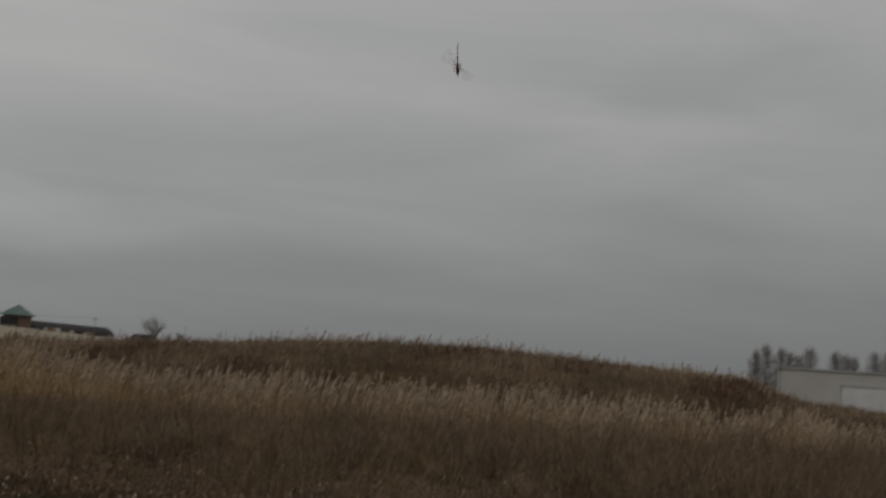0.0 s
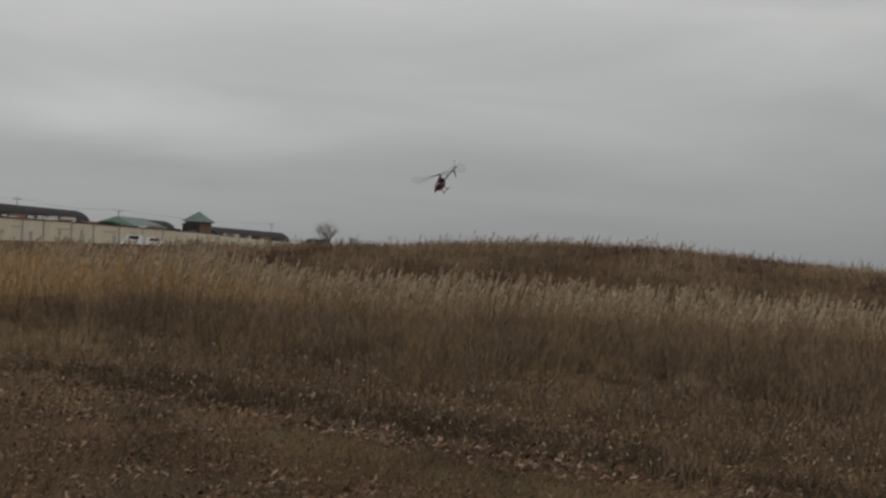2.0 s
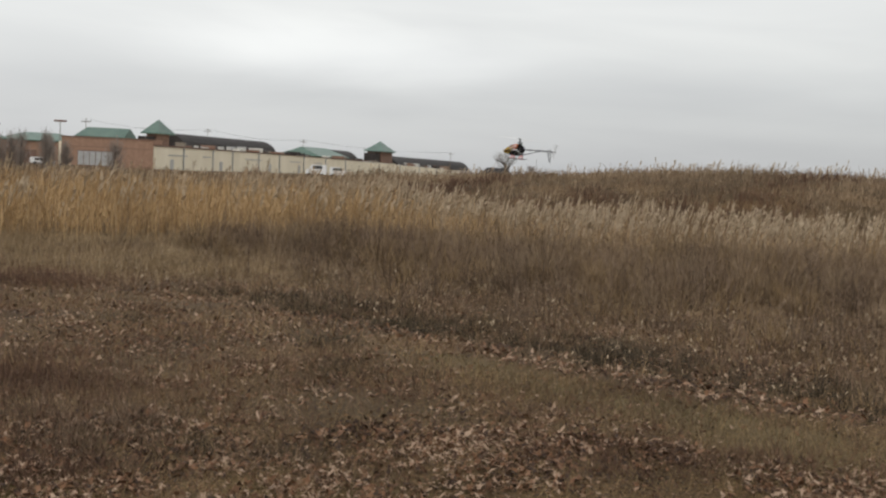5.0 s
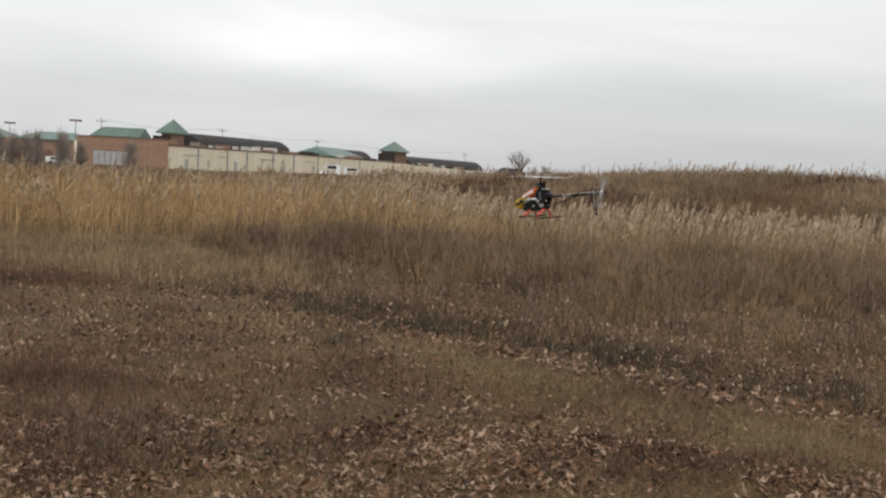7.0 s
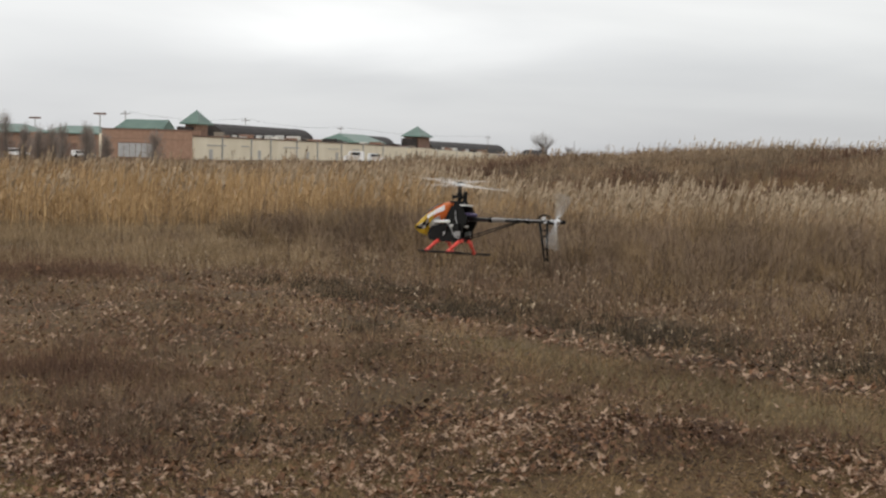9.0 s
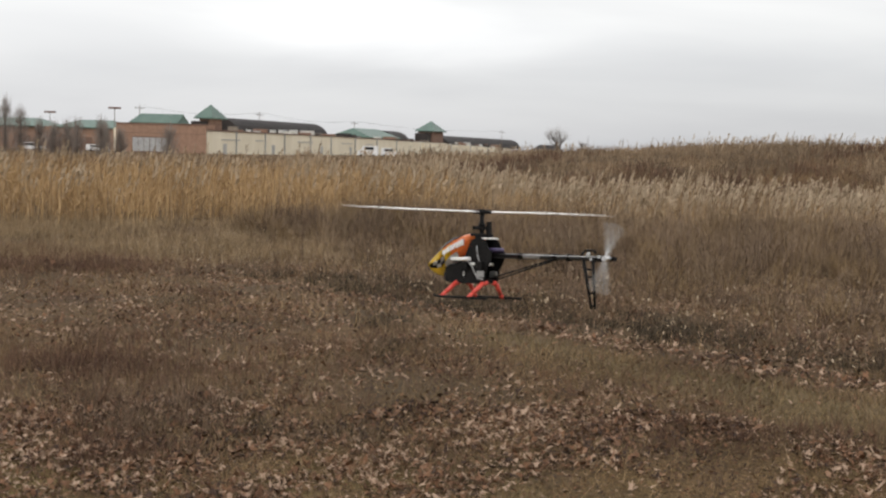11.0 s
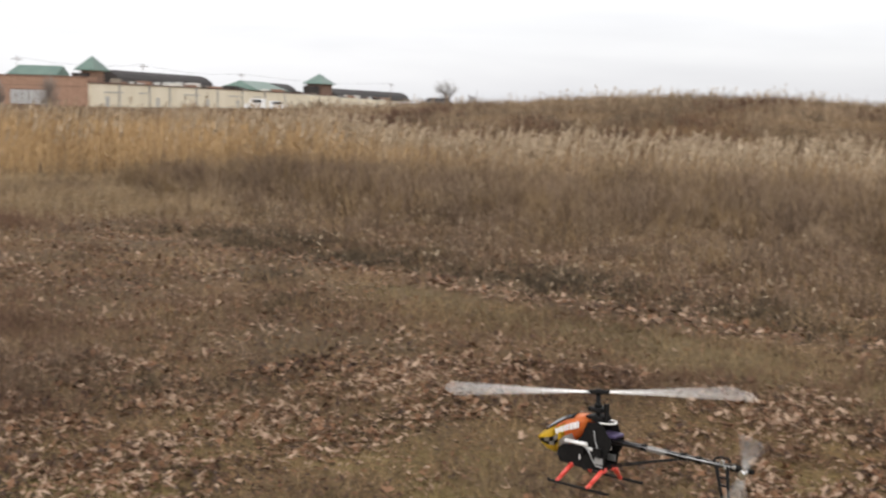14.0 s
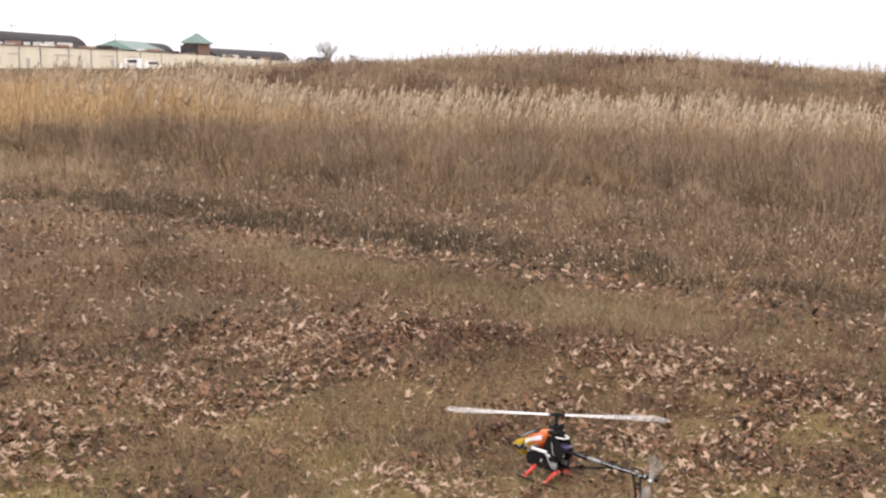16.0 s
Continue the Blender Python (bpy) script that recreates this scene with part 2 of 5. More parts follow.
def tube(bm, a, b, r0, r1=None, seg=10, caps=True):
    a, b = Vector(a), Vector(b)
    r1 = r0 if r1 is None else r1
    q = (b - a).to_track_quat("Z", "Y").to_matrix()
    rings = []
    for p, r in ((a, r0), (b, r1)):
        rings.append([bm.verts.new(p + q @ Vector((r * math.cos(2 * math.pi * i / seg), r * math.sin(2 * math.pi * i / seg), 0))) for i in range(seg)])
    for i in range(seg):
        j = (i + 1) % seg
        f = bm.faces.new((rings[0][i], rings[0][j], rings[1][j], rings[1][i]))
        f.smooth = True
    if caps:
        bm.faces.new(rings[0][::-1])
        bm.faces.new(rings[1])


def pipe(bm, points, r, seg=8):
    for a, b in zip(points[:-1], points[1:]):
        tube(bm, a, b, r, r, seg)


def poly_mesh(name, verts, faces, material, parent=None):
    me = bpy.data.meshes.new(name)
    me.from_pydata(verts, [], faces)
    me.materials.append(material)
    ob = new(name, me)
    if parent is not None:
        ob.parent = parent
    return ob


def fast_mesh(name, verts, quads, materials, index=None, parent=None):
    """A mesh of many quads from arrays."""
    me = bpy.data.meshes.new(name)
    me.vertices.add(len(verts))
    me.vertices.foreach_set("co", np.asarray(verts, np.float32).ravel())
    k = quads.shape[1]
    me.loops.add(quads.size)
    me.loops.foreach_set("vertex_index", quads.astype(np.int32).ravel())
    me.polygons.add(len(quads))
    me.polygons.foreach_set("loop_start", np.arange(0, quads.size, k, dtype=np.int32))
    for m in materials:
        me.materials.append(m)
    if index is not None:
        me.polygons.foreach_set("material_index", index.astype(np.int32))
    me.update(calc_edges=True)
    ob = new(name, me)
    if parent is not None:
        ob.parent = parent
    return ob


rng = np.random.default_rng(7)


def ribbons(p0, p1, p2, w0, w1, w2):
    """Bent blades through three points each: six vertices and two quads a blade."""
    n = len(p0)
    a = rng.uniform(0, 2 * np.pi, n)
    side = np.stack([np.cos(a), np.sin(a), np.zeros(n)], 1)
    v = np.empty((n, 6, 3))
    for i, (p, w) in enumerate(((p0, w0), (p1, w1), (p2, w2))):
        w = np.broadcast_to(np.asarray(w, float), (n,))[:, None] / 2
        v[:, 2 * i], v[:, 2 * i + 1] = p - side * w, p + side * w
    base = np.arange(n)[:, None] * 6
    q = np.concatenate([base + [0, 1, 3, 2], base + [2, 3, 5, 4]], 1).reshape(-1, 4)
    return v.reshape(-1, 3), q


def blades(p0, p2, w0, w2):
    """Straight tapered blades: four vertices and one quad each."""
    n = len(p0)
    a = rng.uniform(0, 2 * np.pi, n)
    side = np.stack([np.cos(a), np.sin(a), np.zeros(n)], 1)
    v = np.empty((n, 4, 3))
    for i, (p, w) in enumerate(((p0, w0), (p2, w2))):
        w = np.broadcast_to(np.asarray(w, float), (n,))[:, None] / 2
        v[:, 2 * i], v[:, 2 * i + 1] = p - side * w, p + side * w
    q = np.arange(n)[:, None] * 4 + np.array([0, 1, 3, 2])
    return v.reshape(-1, 3), q


def gather(pieces):
    """Joins (verts, quads, material number) lists into one set of arrays."""
    vs, qs, ix, off = [], [], [], 0
    for v, q, m in pieces:
        vs.append(v)
        qs.append(q + off)
        ix.append(np.full(len(q), m))
        off += len(v)
    return np.concatenate(vs), np.concatenate(qs), np.concatenate(ix)


def wave(x, y, s, k=0.0):
    """Smooth unevenness between -1 and 1."""
    return (np.sin(x * s + 1.3 + k) * np.cos(y * s * 1.13 + 0.7 * k) + 0.6 * np.sin(x * s * 2.3 - y * s * 1.7 + 2.1 * k) + 0.35 * np.cos(x * s * 4.1 + y * s * 3.7 + k)) / 1.95


def step(x, a, b):
    t = np.clip((x - a) / (b - a), 0, 1)
    return t * t * (3 - 2 * t)


def ground_z(x, y):
    x, y = np.asarray(x, float), np.asarray(y, float)
    d, az = np.hypot(x, y), np.degrees(np.arctan2(x, y))
    z = 0.035 * wave(x, y, 0.9) + 0.02 * wave(x, y, 2.7, 3.0)
    z = z * (1 - step(d, 60, 110))
    # a shallow dip where the machine sets down, shaped to fit the camera's view
    z = z - 0.295 * np.exp(-((x - 1.85) ** 2 + (y - 6.4) ** 2) / (2 * 1.4 ** 2))
    # a hollow where the reeds stand, sunk so that their tops fit the camera's view
    z = z - 0.62 * step(az, -3, 5) * step(d, 27, 34) * (1 - step(d, 42, 50))
    # the long earth mound behind them
    crest = np.interp(az, [-34, -16, -12.7, -9.7, -8, -7, -5.8, -4, -2.35, -1.3, 2, 4, 7, 11, 15, 20, 25, 29, 32, 34.5, 38, 45], [0.6, 0.78, 0.82, 0.76, 0.98, 1.18, 0.95, 1.0, 1.28, 1.36, 1.5, 1.68, 1.86, 2.2, 2.46, 2.45, 2.2, 1.95, 1.74, 0.85, 0.65, 0.4])
    front = step(d, 42, 57) * (1 - step(d, 66, 95))
    z = z + crest * front * np.where(np.abs(az) < 60, 1, 0) + 0.10 * front * wave(x, y, 0.45, 1.0)
    # the lower land of the car parks beyond
    z = z - 0.85 * step(d, 85, 150)
    return z


def polar(n, az0, az1, d0, d1, power=1.0):
    """Random places between two bearings and two distances, evenly spread over the ground for power 1."""
    az = np.radians(rng.uniform(az0, az1, n))
    d = np.sqrt(rng.uniform(d0 ** 2, d1 ** 2, n)) if power == 1 else d0 + (d1 - d0) * rng.uniform(0, 1, n) ** power
    return d * np.sin(az), d * np.cos(az), d, np.degrees(az)


def edge_of_litter(az):
    """How far off the line of drifted leaves lies, by bearing."""
    return np.interp(az, [-30, -15, -9, -1.3, 2.4, 5.2, 7.8, 13.3, 18, 23.4, 30.6, 48], [22, 18.6, 17.2, 14.8, 13.9, 13.1, 12.55, 11.85, 11.3, 10.75, 10.2, 9.4])


# ---- ground ----
def build_ground():
    radii = np.concatenate([[0.4], np.geomspace(1.0, 130, 190), np.geomspace(150, 4500, 26)])
    steps = 300
    ang = np.linspace(0, 2 * np.pi, steps, endpoint=False)
    X, Y = np.outer(radii, np.sin(ang)), np.outer(radii, np.cos(ang))
    V = np.stack([X, Y, ground_z(X, Y)], -1).reshape(-1, 3)
    i, j = np.meshgrid(np.arange(len(radii) - 1), np.arange(steps), indexing="ij")
    k = (j + 1) % steps
    Q = np.stack([i * steps + j, (i + 1) * steps + j, (i + 1) * steps + k, i * steps + k], -1).reshape(-1, 4)
    ob = fast_mesh("ground", V, Q[:, ::-1], [EARTH])
    me = ob.data
    bm = bmesh.new()
    bm.from_mesh(me)
    bm.verts.ensure_lookup_table()
    bm.faces.new([bm.verts[a] for a in range(steps)])
    bmesh.ops.recalc_face_normals(bm, faces=bm.faces)
    for f in bm.faces:
        f.smooth = True
    bm.to_mesh(me)
    bm.free()
    d, az = np.hypot(X, Y), np.degrees(np.arctan2(X, Y))
    worn = 0.7 * np.exp(-((d - edge_of_litter(az) + 1.25 + 0.25 * wave(X, Y, 1.1, 4)) / 0.7) ** 2) * step(az, -4, 10) * (np.abs(az) < 70)
    me.attributes.new("worn", "FLOAT", "POINT").data.foreach_set("value", np.ascontiguousarray(worn.reshape(-1), dtype=np.float32))
    tagged(ob, "brown field of bare earth and dry turf", "ground", kind="structure")


build_ground()


# ---- vegetation ----
def reed_pieces(x, y, height, plume=0.75, leaves=3, wide=1.0):
    n = len(x)
    p0 = np.stack([x, y, ground_z(x, y) - 0.02], 1)
    lean = rng.normal(0, 0.13, (n, 2)) + [0.02, 0.0]
    up = np.stack([lean[:, 0] * height, lean[:, 1] * height, height], 1)
    p1, p2 = p0 + up * [0.42, 0.42, 0.5], p0 + up
    out = [(*ribbons(p0, p1, p2, 0.014 * wide, 0.011 * wide, 0.005 * wide), 0)]
    for _ in range(leaves):
        f = rng.uniform(0.15, 0.8, (n, 1))
        s = p0 + up * f
        a, r = rng.uniform(0, 2 * np.pi, n), rng.uniform(0.08, 0.42, n)
        o = np.stack([np.cos(a) * r, np.sin(a) * r, rng.uniform(-0.05, 0.28, n)], 1)
        out.append((*blades(s, s + o, 0.020 * wide, 0.005), 0))
    has = rng.uniform(0, 1, n) < plume
    top, k = p2[has], int(has.sum())
    size = rng.uniform(0.8, 1.5, k)
    drift = rng.normal(0.3, 0.9, k)
    for s in range(12):
        f = rng.uniform(-0.16, 0.14, k)
        b = top + np.stack([0.25 * f * size, 0 * size, f * size], 1)
        a, r = drift * 0.5 + rng.normal(0, 0.8, k), rng.uniform(0.03, 0.10, k) * size * np.clip(1.1 - 4 * np.abs(f), 0.35, 1)
        o = np.stack([np.cos(a) * r, np.sin(a) * r, rng.uniform(0.04, 0.13, k) * size], 1)
        out.append((*ribbons(b, b + o * [0.6, 0.6, 0.7], b + o, 0.014, 0.036, 0.008), 1))
    return out


def build_reeds():
    x, y, d, az = polar(27000, -32, 46, 28.5, 47)
    near = np.where(az < -3, 28.5, np.where(az < 4, 28.5 + (az + 3) * 0.4, 31.3)) + 2.3 * wave(x, y, 0.5) + 1.3 * wave(x, y, 1.6, 4) + rng.normal(0, 0.8, len(x))
    clump = wave(x, y, 0.9, 2) * 0.7 + rng.uniform(-0.5, 0.5, len(x))
    far = np.where(az < -4, 46, np.where(az < 4, 43, 41))
    keep = (d > near) & (d < far) & (clump > -0.5)
    x, y, d, az = x[keep], y[keep], d[keep], az[keep]
    h = 1.50 + 0.30 * wave(x, y, 0.55, 5) + 0.22 * wave(x, y, 1.7, 1) + rng.normal(0, 0.16, len(x))
    h = h * np.interp(az, [-30, -14, -4, 4, 10, 30, 40], [0.86, 0.84, 0.88, 0.95, 0.98, 0.95, 0.75])
    h = h * np.interp(d, [28, 33, 37, 41, 47], [0.80, 0.95, 1.05, 1.0, 0.92])
    some = 0.06 + 0.17 * step(az, -10, 3) + 0.34 * wave(x, y, 1.1, 8) + 0.20 * step(d, 36, 40) * step(az, -10, 3)
    h, some = np.clip(h, 0.7, 2.1), np.clip(some, 0.015, 0.7)
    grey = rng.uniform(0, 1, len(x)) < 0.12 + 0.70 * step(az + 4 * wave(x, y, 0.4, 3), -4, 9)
    pieces = reed_pieces(x[~grey], y[~grey], h[~grey], some[~grey])
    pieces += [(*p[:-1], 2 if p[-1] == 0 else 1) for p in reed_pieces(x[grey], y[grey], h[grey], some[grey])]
    v, q, m = gather(pieces)
    tagged(fast_mesh("reed_bed", v, q, [REED, PLUME, GREY_REED], m), "tall dry tan reeds with pale feathery plumes", "reeds", kind="stuff")
    # scattered reeds along the crest of the mound
    x, y, d, az = polar(1000, -2, 35, 54, 60)
    clear = wave(x, y, 0.5, 3) > -0.25
    x, y = x[clear], y[clear]
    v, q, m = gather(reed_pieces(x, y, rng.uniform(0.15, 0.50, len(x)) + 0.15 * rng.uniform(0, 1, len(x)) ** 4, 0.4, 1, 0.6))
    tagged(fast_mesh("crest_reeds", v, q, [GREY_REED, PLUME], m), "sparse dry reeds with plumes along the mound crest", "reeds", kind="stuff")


def tuft_pieces(x, y, h, radius, twigs, w, number=0, steep=1.0):
    """Fuzzy domes of fine twigs that fan out from a foot each."""
    n = len(x)
    p = np.repeat(np.stack([x, y, ground_z(x, y) - 0.02], 1), twigs, 0)
    hh, rr = np.repeat(h, twigs), np.repeat(radius, twigs)
    a, f = rng.uniform(0, 2 * np.pi, n * twigs), np.sqrt(rng.uniform(0, 1, n * twigs))
    o = np.stack([np.cos(a) * f * rr, np.sin(a) * f * rr, hh * np.sqrt(np.clip(1.06 - f * f, 0.05, 1)) * rng.uniform(0.55, 1.05, n * twigs) * steep], 1)
    foot = p + o * [0.35, 0.35, 0.0]
    side = rng.uniform(0, 1, n * twigs) < 0.55
    f0 = np.where(side, rng.uniform(0.25, 0.85, n * twigs), 0.0)[:, None]
    tip = o * [0.65, 0.65, 1.0]
    bend = rng.normal(0, 0.16, (n * twigs, 3)) * hh[:, None] * side[:, None]
    end = foot + tip * np.minimum(1.0, f0 + 0.45 + (f0 == 0)) + bend
    end[:, 2] = np.maximum(end[:, 2], p[:, 2] + 0.02)
    return [(*blades(foot + tip * f0, end, w, w * 0.4), number)]


def crumb_pieces(x, y, z, size, number=0):
    """Small dry leaf scraps and heads that hang on weeds, turned every way."""
    n = len(x)
    p = np.stack([x, y, z], 1)
    a, b = rng.normal(0, 1, (n, 3)), rng.normal(0, 1, (n, 3))
    a = a / np.linalg.norm(a, axis=1, keepdims=True) * size[:, None]
    b = b / np.linalg.norm(b, axis=1, keepdims=True) * size[:, None] * rng.uniform(0.25, 0.7, (n, 1))
    v = np.stack([p - a, p + b, p + a * rng.uniform(0.6, 1.1, (n, 1)), p - b], 1)
    return [(v.reshape(-1, 3), np.arange(n * 4).reshape(n, 4), number)]


def build_scrub():
    x, y, d, az = polar(36000, -34, 48, 42, 67)
    h = np.clip(0.40 + 0.22 * wave(x, y, 0.9, 4) + rng.normal(0, 0.15, len(x)), 0.10, 1.0) * np.interp(d, [42, 52, 60, 67], [1.25, 1.0, 0.8, 0.8])
    v, q, m = gather(tuft_pieces(x, y, h, h * 0.5, 5, 0.03))
    dark = wave(x, y, 0.35, 6) + 0.7 * (1 - step(d, 45, 53)) + 0.25 * rng.normal(0, 1, len(x)) > 0.35
    m = np.where(np.repeat(dark, 5), 1, 0)
    tagged(fast_mesh("mound_scrub", v, q, [SCRUB, RED_WEED], m), "rusty brown dead weeds covering an earth mound", "scrub", kind="stuff")


def weed_pieces(x, y, h, branches=7, thick=1.0):
    """Dead branching weeds: an upright stem with side twigs that rise."""
    n = len(x)
    p0 = np.stack([x, y, ground_z(x, y) - 0.02], 1)
    lean = rng.normal(0, 0.20, (n, 2))
    up = np.stack([lean[:, 0] * h, lean[:, 1] * h, h], 1)
    out = [(*ribbons(p0, p0 + up * 0.5, p0 + up, 0.011 * thick, 0.008 * thick, 0.004 * thick), 0)]
    for _ in range(branches):
        s = p0 + up * rng.uniform(0.2, 0.9, (n, 1))
        a, r = rng.uniform(0, 2 * np.pi, n), h * rng.uniform(0.08, 0.42, n)
        o = np.stack([np.cos(a) * r, np.sin(a) * r, h * rng.uniform(0.0, 0.30, n)], 1)
        out.append((*blades(s, s + o, 0.007 * thick, 0.004 * thick), 0))
    return out


def build_brush():
    x, y, d, az = polar(17000, -32, 48, 11, 33)
    start = edge_of_litter(az) + np.interp(az, [-30, -12, -4, 6, 14, 48], [4.5, 3.2, 2.2, 1.5, 0.9, 0.6])
    off = d - start + 1.0 * wave(x, y, 0.8, 1)
    keep = (off > 0) & (rng.uniform(0, 1, len(x)) < 0.5 + 0.45 * wave(x, y, 0.7, 2)) & ((az > -9) | (d < 27.5))
    x, y, d, az, off = x[keep], y[keep], d[keep], az[keep], off[keep]
    tall = np.interp(az, [-30, -14, -6, 0, 12, 25, 50], [0.35, 0.42, 0.85, 1.05, 1.05, 1.3, 1.3]) * np.interp(off, [0, 2.0, 5, 9], [0.18, 0.42, 0.75, 1.0])
    h = np.clip((0.58 + 0.30 * wave(x, y, 0.75, 3) + 0.12 * wave(x, y, 2.2, 1) + rng.normal(0, 0.14, len(x))) * tall, 0.08, 1.2)
    pieces = weed_pieces(x, y, h, 8)
    # dry scraps and pale heads caught all through them
    many = 9
    cx, cy = (np.repeat(c, many) + rng.normal(0, 0.12, len(x) * many) for c in (x, y))
    cz = ground_z(cx, cy) + np.repeat(h, many) * rng.uniform(0.0, 1.0, len(cx)) ** 0.8
    tone = rng.choice([0, 2, 3, 4], len(cx), p=[0.36, 0.26, 0.22, 0.16])
    for k in (0, 2, 3, 4):
        t = tone == k
        pieces += crumb_pieces(cx[t], cy[t], cz[t], rng.uniform(0.006, 0.020, t.sum()), k)
    # fuzzy domes of fine twigs between them
    pick = rng.uniform(0, 1, len(x)) < 0.27
    hx, hh = x[pick], h[pick]
    shade = rng.choice([0, 1], len(hx))
    for k in (0, 1):
        s = shade == k
        pieces += tuft_pieces(hx[s], y[pick][s], hh[s] * rng.uniform(0.6, 1.25, s.sum()), hh[s] * rng.uniform(0.5, 1.0, s.sum()) + 0.10, 60, 0.007, 2 if k else 0)
    # lumpy thickets before the reeds
    x, y, d, az = polar(1500, -10, 48, 19, 33)
    off = d - edge_of_litter(az)
    keep = (off > 6.5) & (rng.uniform(0, 1, len(x)) < 0.55 + 0.7 * wave(x, y, 0.6, 4)) & (d < np.interp(az, [-10, -3, 4], [28, 30, 33]))
    x, y, d = x[keep], y[keep], d[keep]
    h = rng.uniform(0.35, 0.85, len(x)) * np.interp(d, [18, 24, 33], [0.7, 1.0, 1.3])
    tone = rng.choice([0, 2, 3], len(x))
    for k in (0, 2, 3):
        s = tone == k
        pieces += tuft_pieces(x[s], y[s], h[s], h[s] * rng.uniform(0.55, 1.0, s.sum()), 210, 0.010, k)
    v, q, m = gather(pieces)
    tagged(fast_mesh("dead_brush", v, q, [BRUSH, BRUSH, GRASS, SCRUB, STRAW], m), "dark brown dead weeds in front of the reeds", "brush", kind="stuff")
    # the dark low strip behind the drift of leaves, and reddish weeds out in the open
    x, y, d, az = polar(14000, -14, 48, 9, 22)
    off = d - edge_of_litter(az) - 0.35 * wave(x, y, 1.4, 2)
    wide = np.interp(az, [-14, -8, -1, 5, 10, 25, 48], [1.6, 2.2, 3.2, 3.0, 2.5, 2.0, 1.6])
    keep = (off > 0.35) & (off < wide) & (rng.uniform(0, 1, len(x)) < step(az, -11, -7) * (0.80 + 0.45 * wave(x, y, 1.0, 3)) * (1 - 0.6 * step(off, 0.5 * wide, wide)))
    x, y = x[keep], y[keep]
    h = np.clip(0.16 + 0.08 * wave(x, y, 1.6, 5) + rng.normal(0, 0.04, len(x)), 0.05, 0.45)
    v, q, m = gather(tuft_pieces(x, y, h, h * 0.9, 18, 0.0075))
    tagged(fast_mesh("low_weeds", v, q, [DARK_WEED], m), "dark grey-green low weeds behind the leaf drift", "weeds", kind="stuff")
    pieces = []
    for cx, cy, sx, sy, n, hh in ((-6.0, 18.6, 1.9, 1.3, 420, 0.24), (-8.5, 20.5, 2.0, 1.2, 300, 0.26), (-2.7, 10.0, 1.9, 2.4, 330, 0.22), (-3.3, 10.6, 0.9, 0.8, 180, 0.18), (-2.2, 7.6, 0.5, 0.5, 90, 0.15), (5.4, 8.2, 1.2, 0.5, 160, 0.14), (2.2, 8.9, 1.3, 0.35, 150, 0.13)):
        x, y = rng.normal(cx, sx * 0.5, n), rng.normal(cy, sy * 0.5, n)
        pieces += tuft_pieces(x, y, hh * rng.uniform(0.5, 1.2, n), hh * rng.uniform(0.4, 0.9, n), 16, 0.0055)
    # scattered small clumps, and one darker bushy weed
    for _ in range(46):
        a, d = math.radians(rng.uniform(-20, 32)), rng.uniform(6.8, 16)
        cx, cy, k, n = d * math.sin(a), d * math.cos(a), int(rng.integers(0, 3)), int(rng.integers(14, 46))
        x, y, hh = rng.normal(cx, rng.uniform(0.12, 0.42), n), rng.normal(cy, rng.uniform(0.10, 0.35), n), rng.uniform(0.09, 0.2)
        pieces += tuft_pieces(x, y, hh * rng.uniform(0.5, 1.2, n), hh * rng.uniform(0.5, 1.1, n), 18, 0.005, k)
    x, y = rng.normal(-2.15, 0.30, 22), rng.normal(8.7, 0.35, 22)
    pieces += tuft_pieces(x, y, rng.uniform(0.12, 0.42, 22), rng.uniform(0.14, 0.34, 22), 60, 0.0035, 1)
    cx, cy = rng.normal(-2.15, 0.32, 700), rng.normal(8.7, 0.38, 700)
    pieces += crumb_pieces(cx, cy, ground_z(cx, cy) + rng.uniform(0.01, 0.34, 700), rng.uniform(0.004, 0.012, 700), 0)
    v, q, m = gather(pieces)
    tagged(fast_mesh("reddish_weeds", v, q, [RED_WEED, BRUSH, DARK_WEED], m), "reddish brown low weeds in patches", "weeds", kind="stuff")


def build_tall_weed(x, y, h, seed):
    """One dead weed that stands out: a stem with rising twigs and small dry heads."""
    r = random.Random(seed)
    w = thing("dead_weed", pose(x, y, float(ground_z(x, y)) - 0.02), "tall thin dark dead weed standing in the brush", "weed", "single dead weeds")
    m = fresh()
    lean = Vector((r.uniform(-0.06, 0.06), r.uniform(-0.06, 0.06), 1))
    tube(m, (0, 0, 0), lean * h * 0.55, 0.009, 0.007, 6)
    tube(m, lean * h * 0.55, lean * h + Vector((r.uniform(-0.04, 0.04), 0, 0)), 0.007, 0.003, 6)
    part("stem", m, BRUSH, w)
    for i in range(11):
        s = lean * h * r.uniform(0.35, 0.95)
        a, q = r.uniform(0, 6.28), h * r.uniform(0.1, 0.26)
        e = s + Vector((math.cos(a) * q, math.sin(a) * q, h * r.uniform(0.1, 0.28)))
        m = fresh()
        tube(m, s, e, 0.004, 0.002, 5)
        tube(m, e, e + Vector((0, 0, 0.025)), 0.008, 0.004, 5)
        part("twig", m, BRUSH, w)


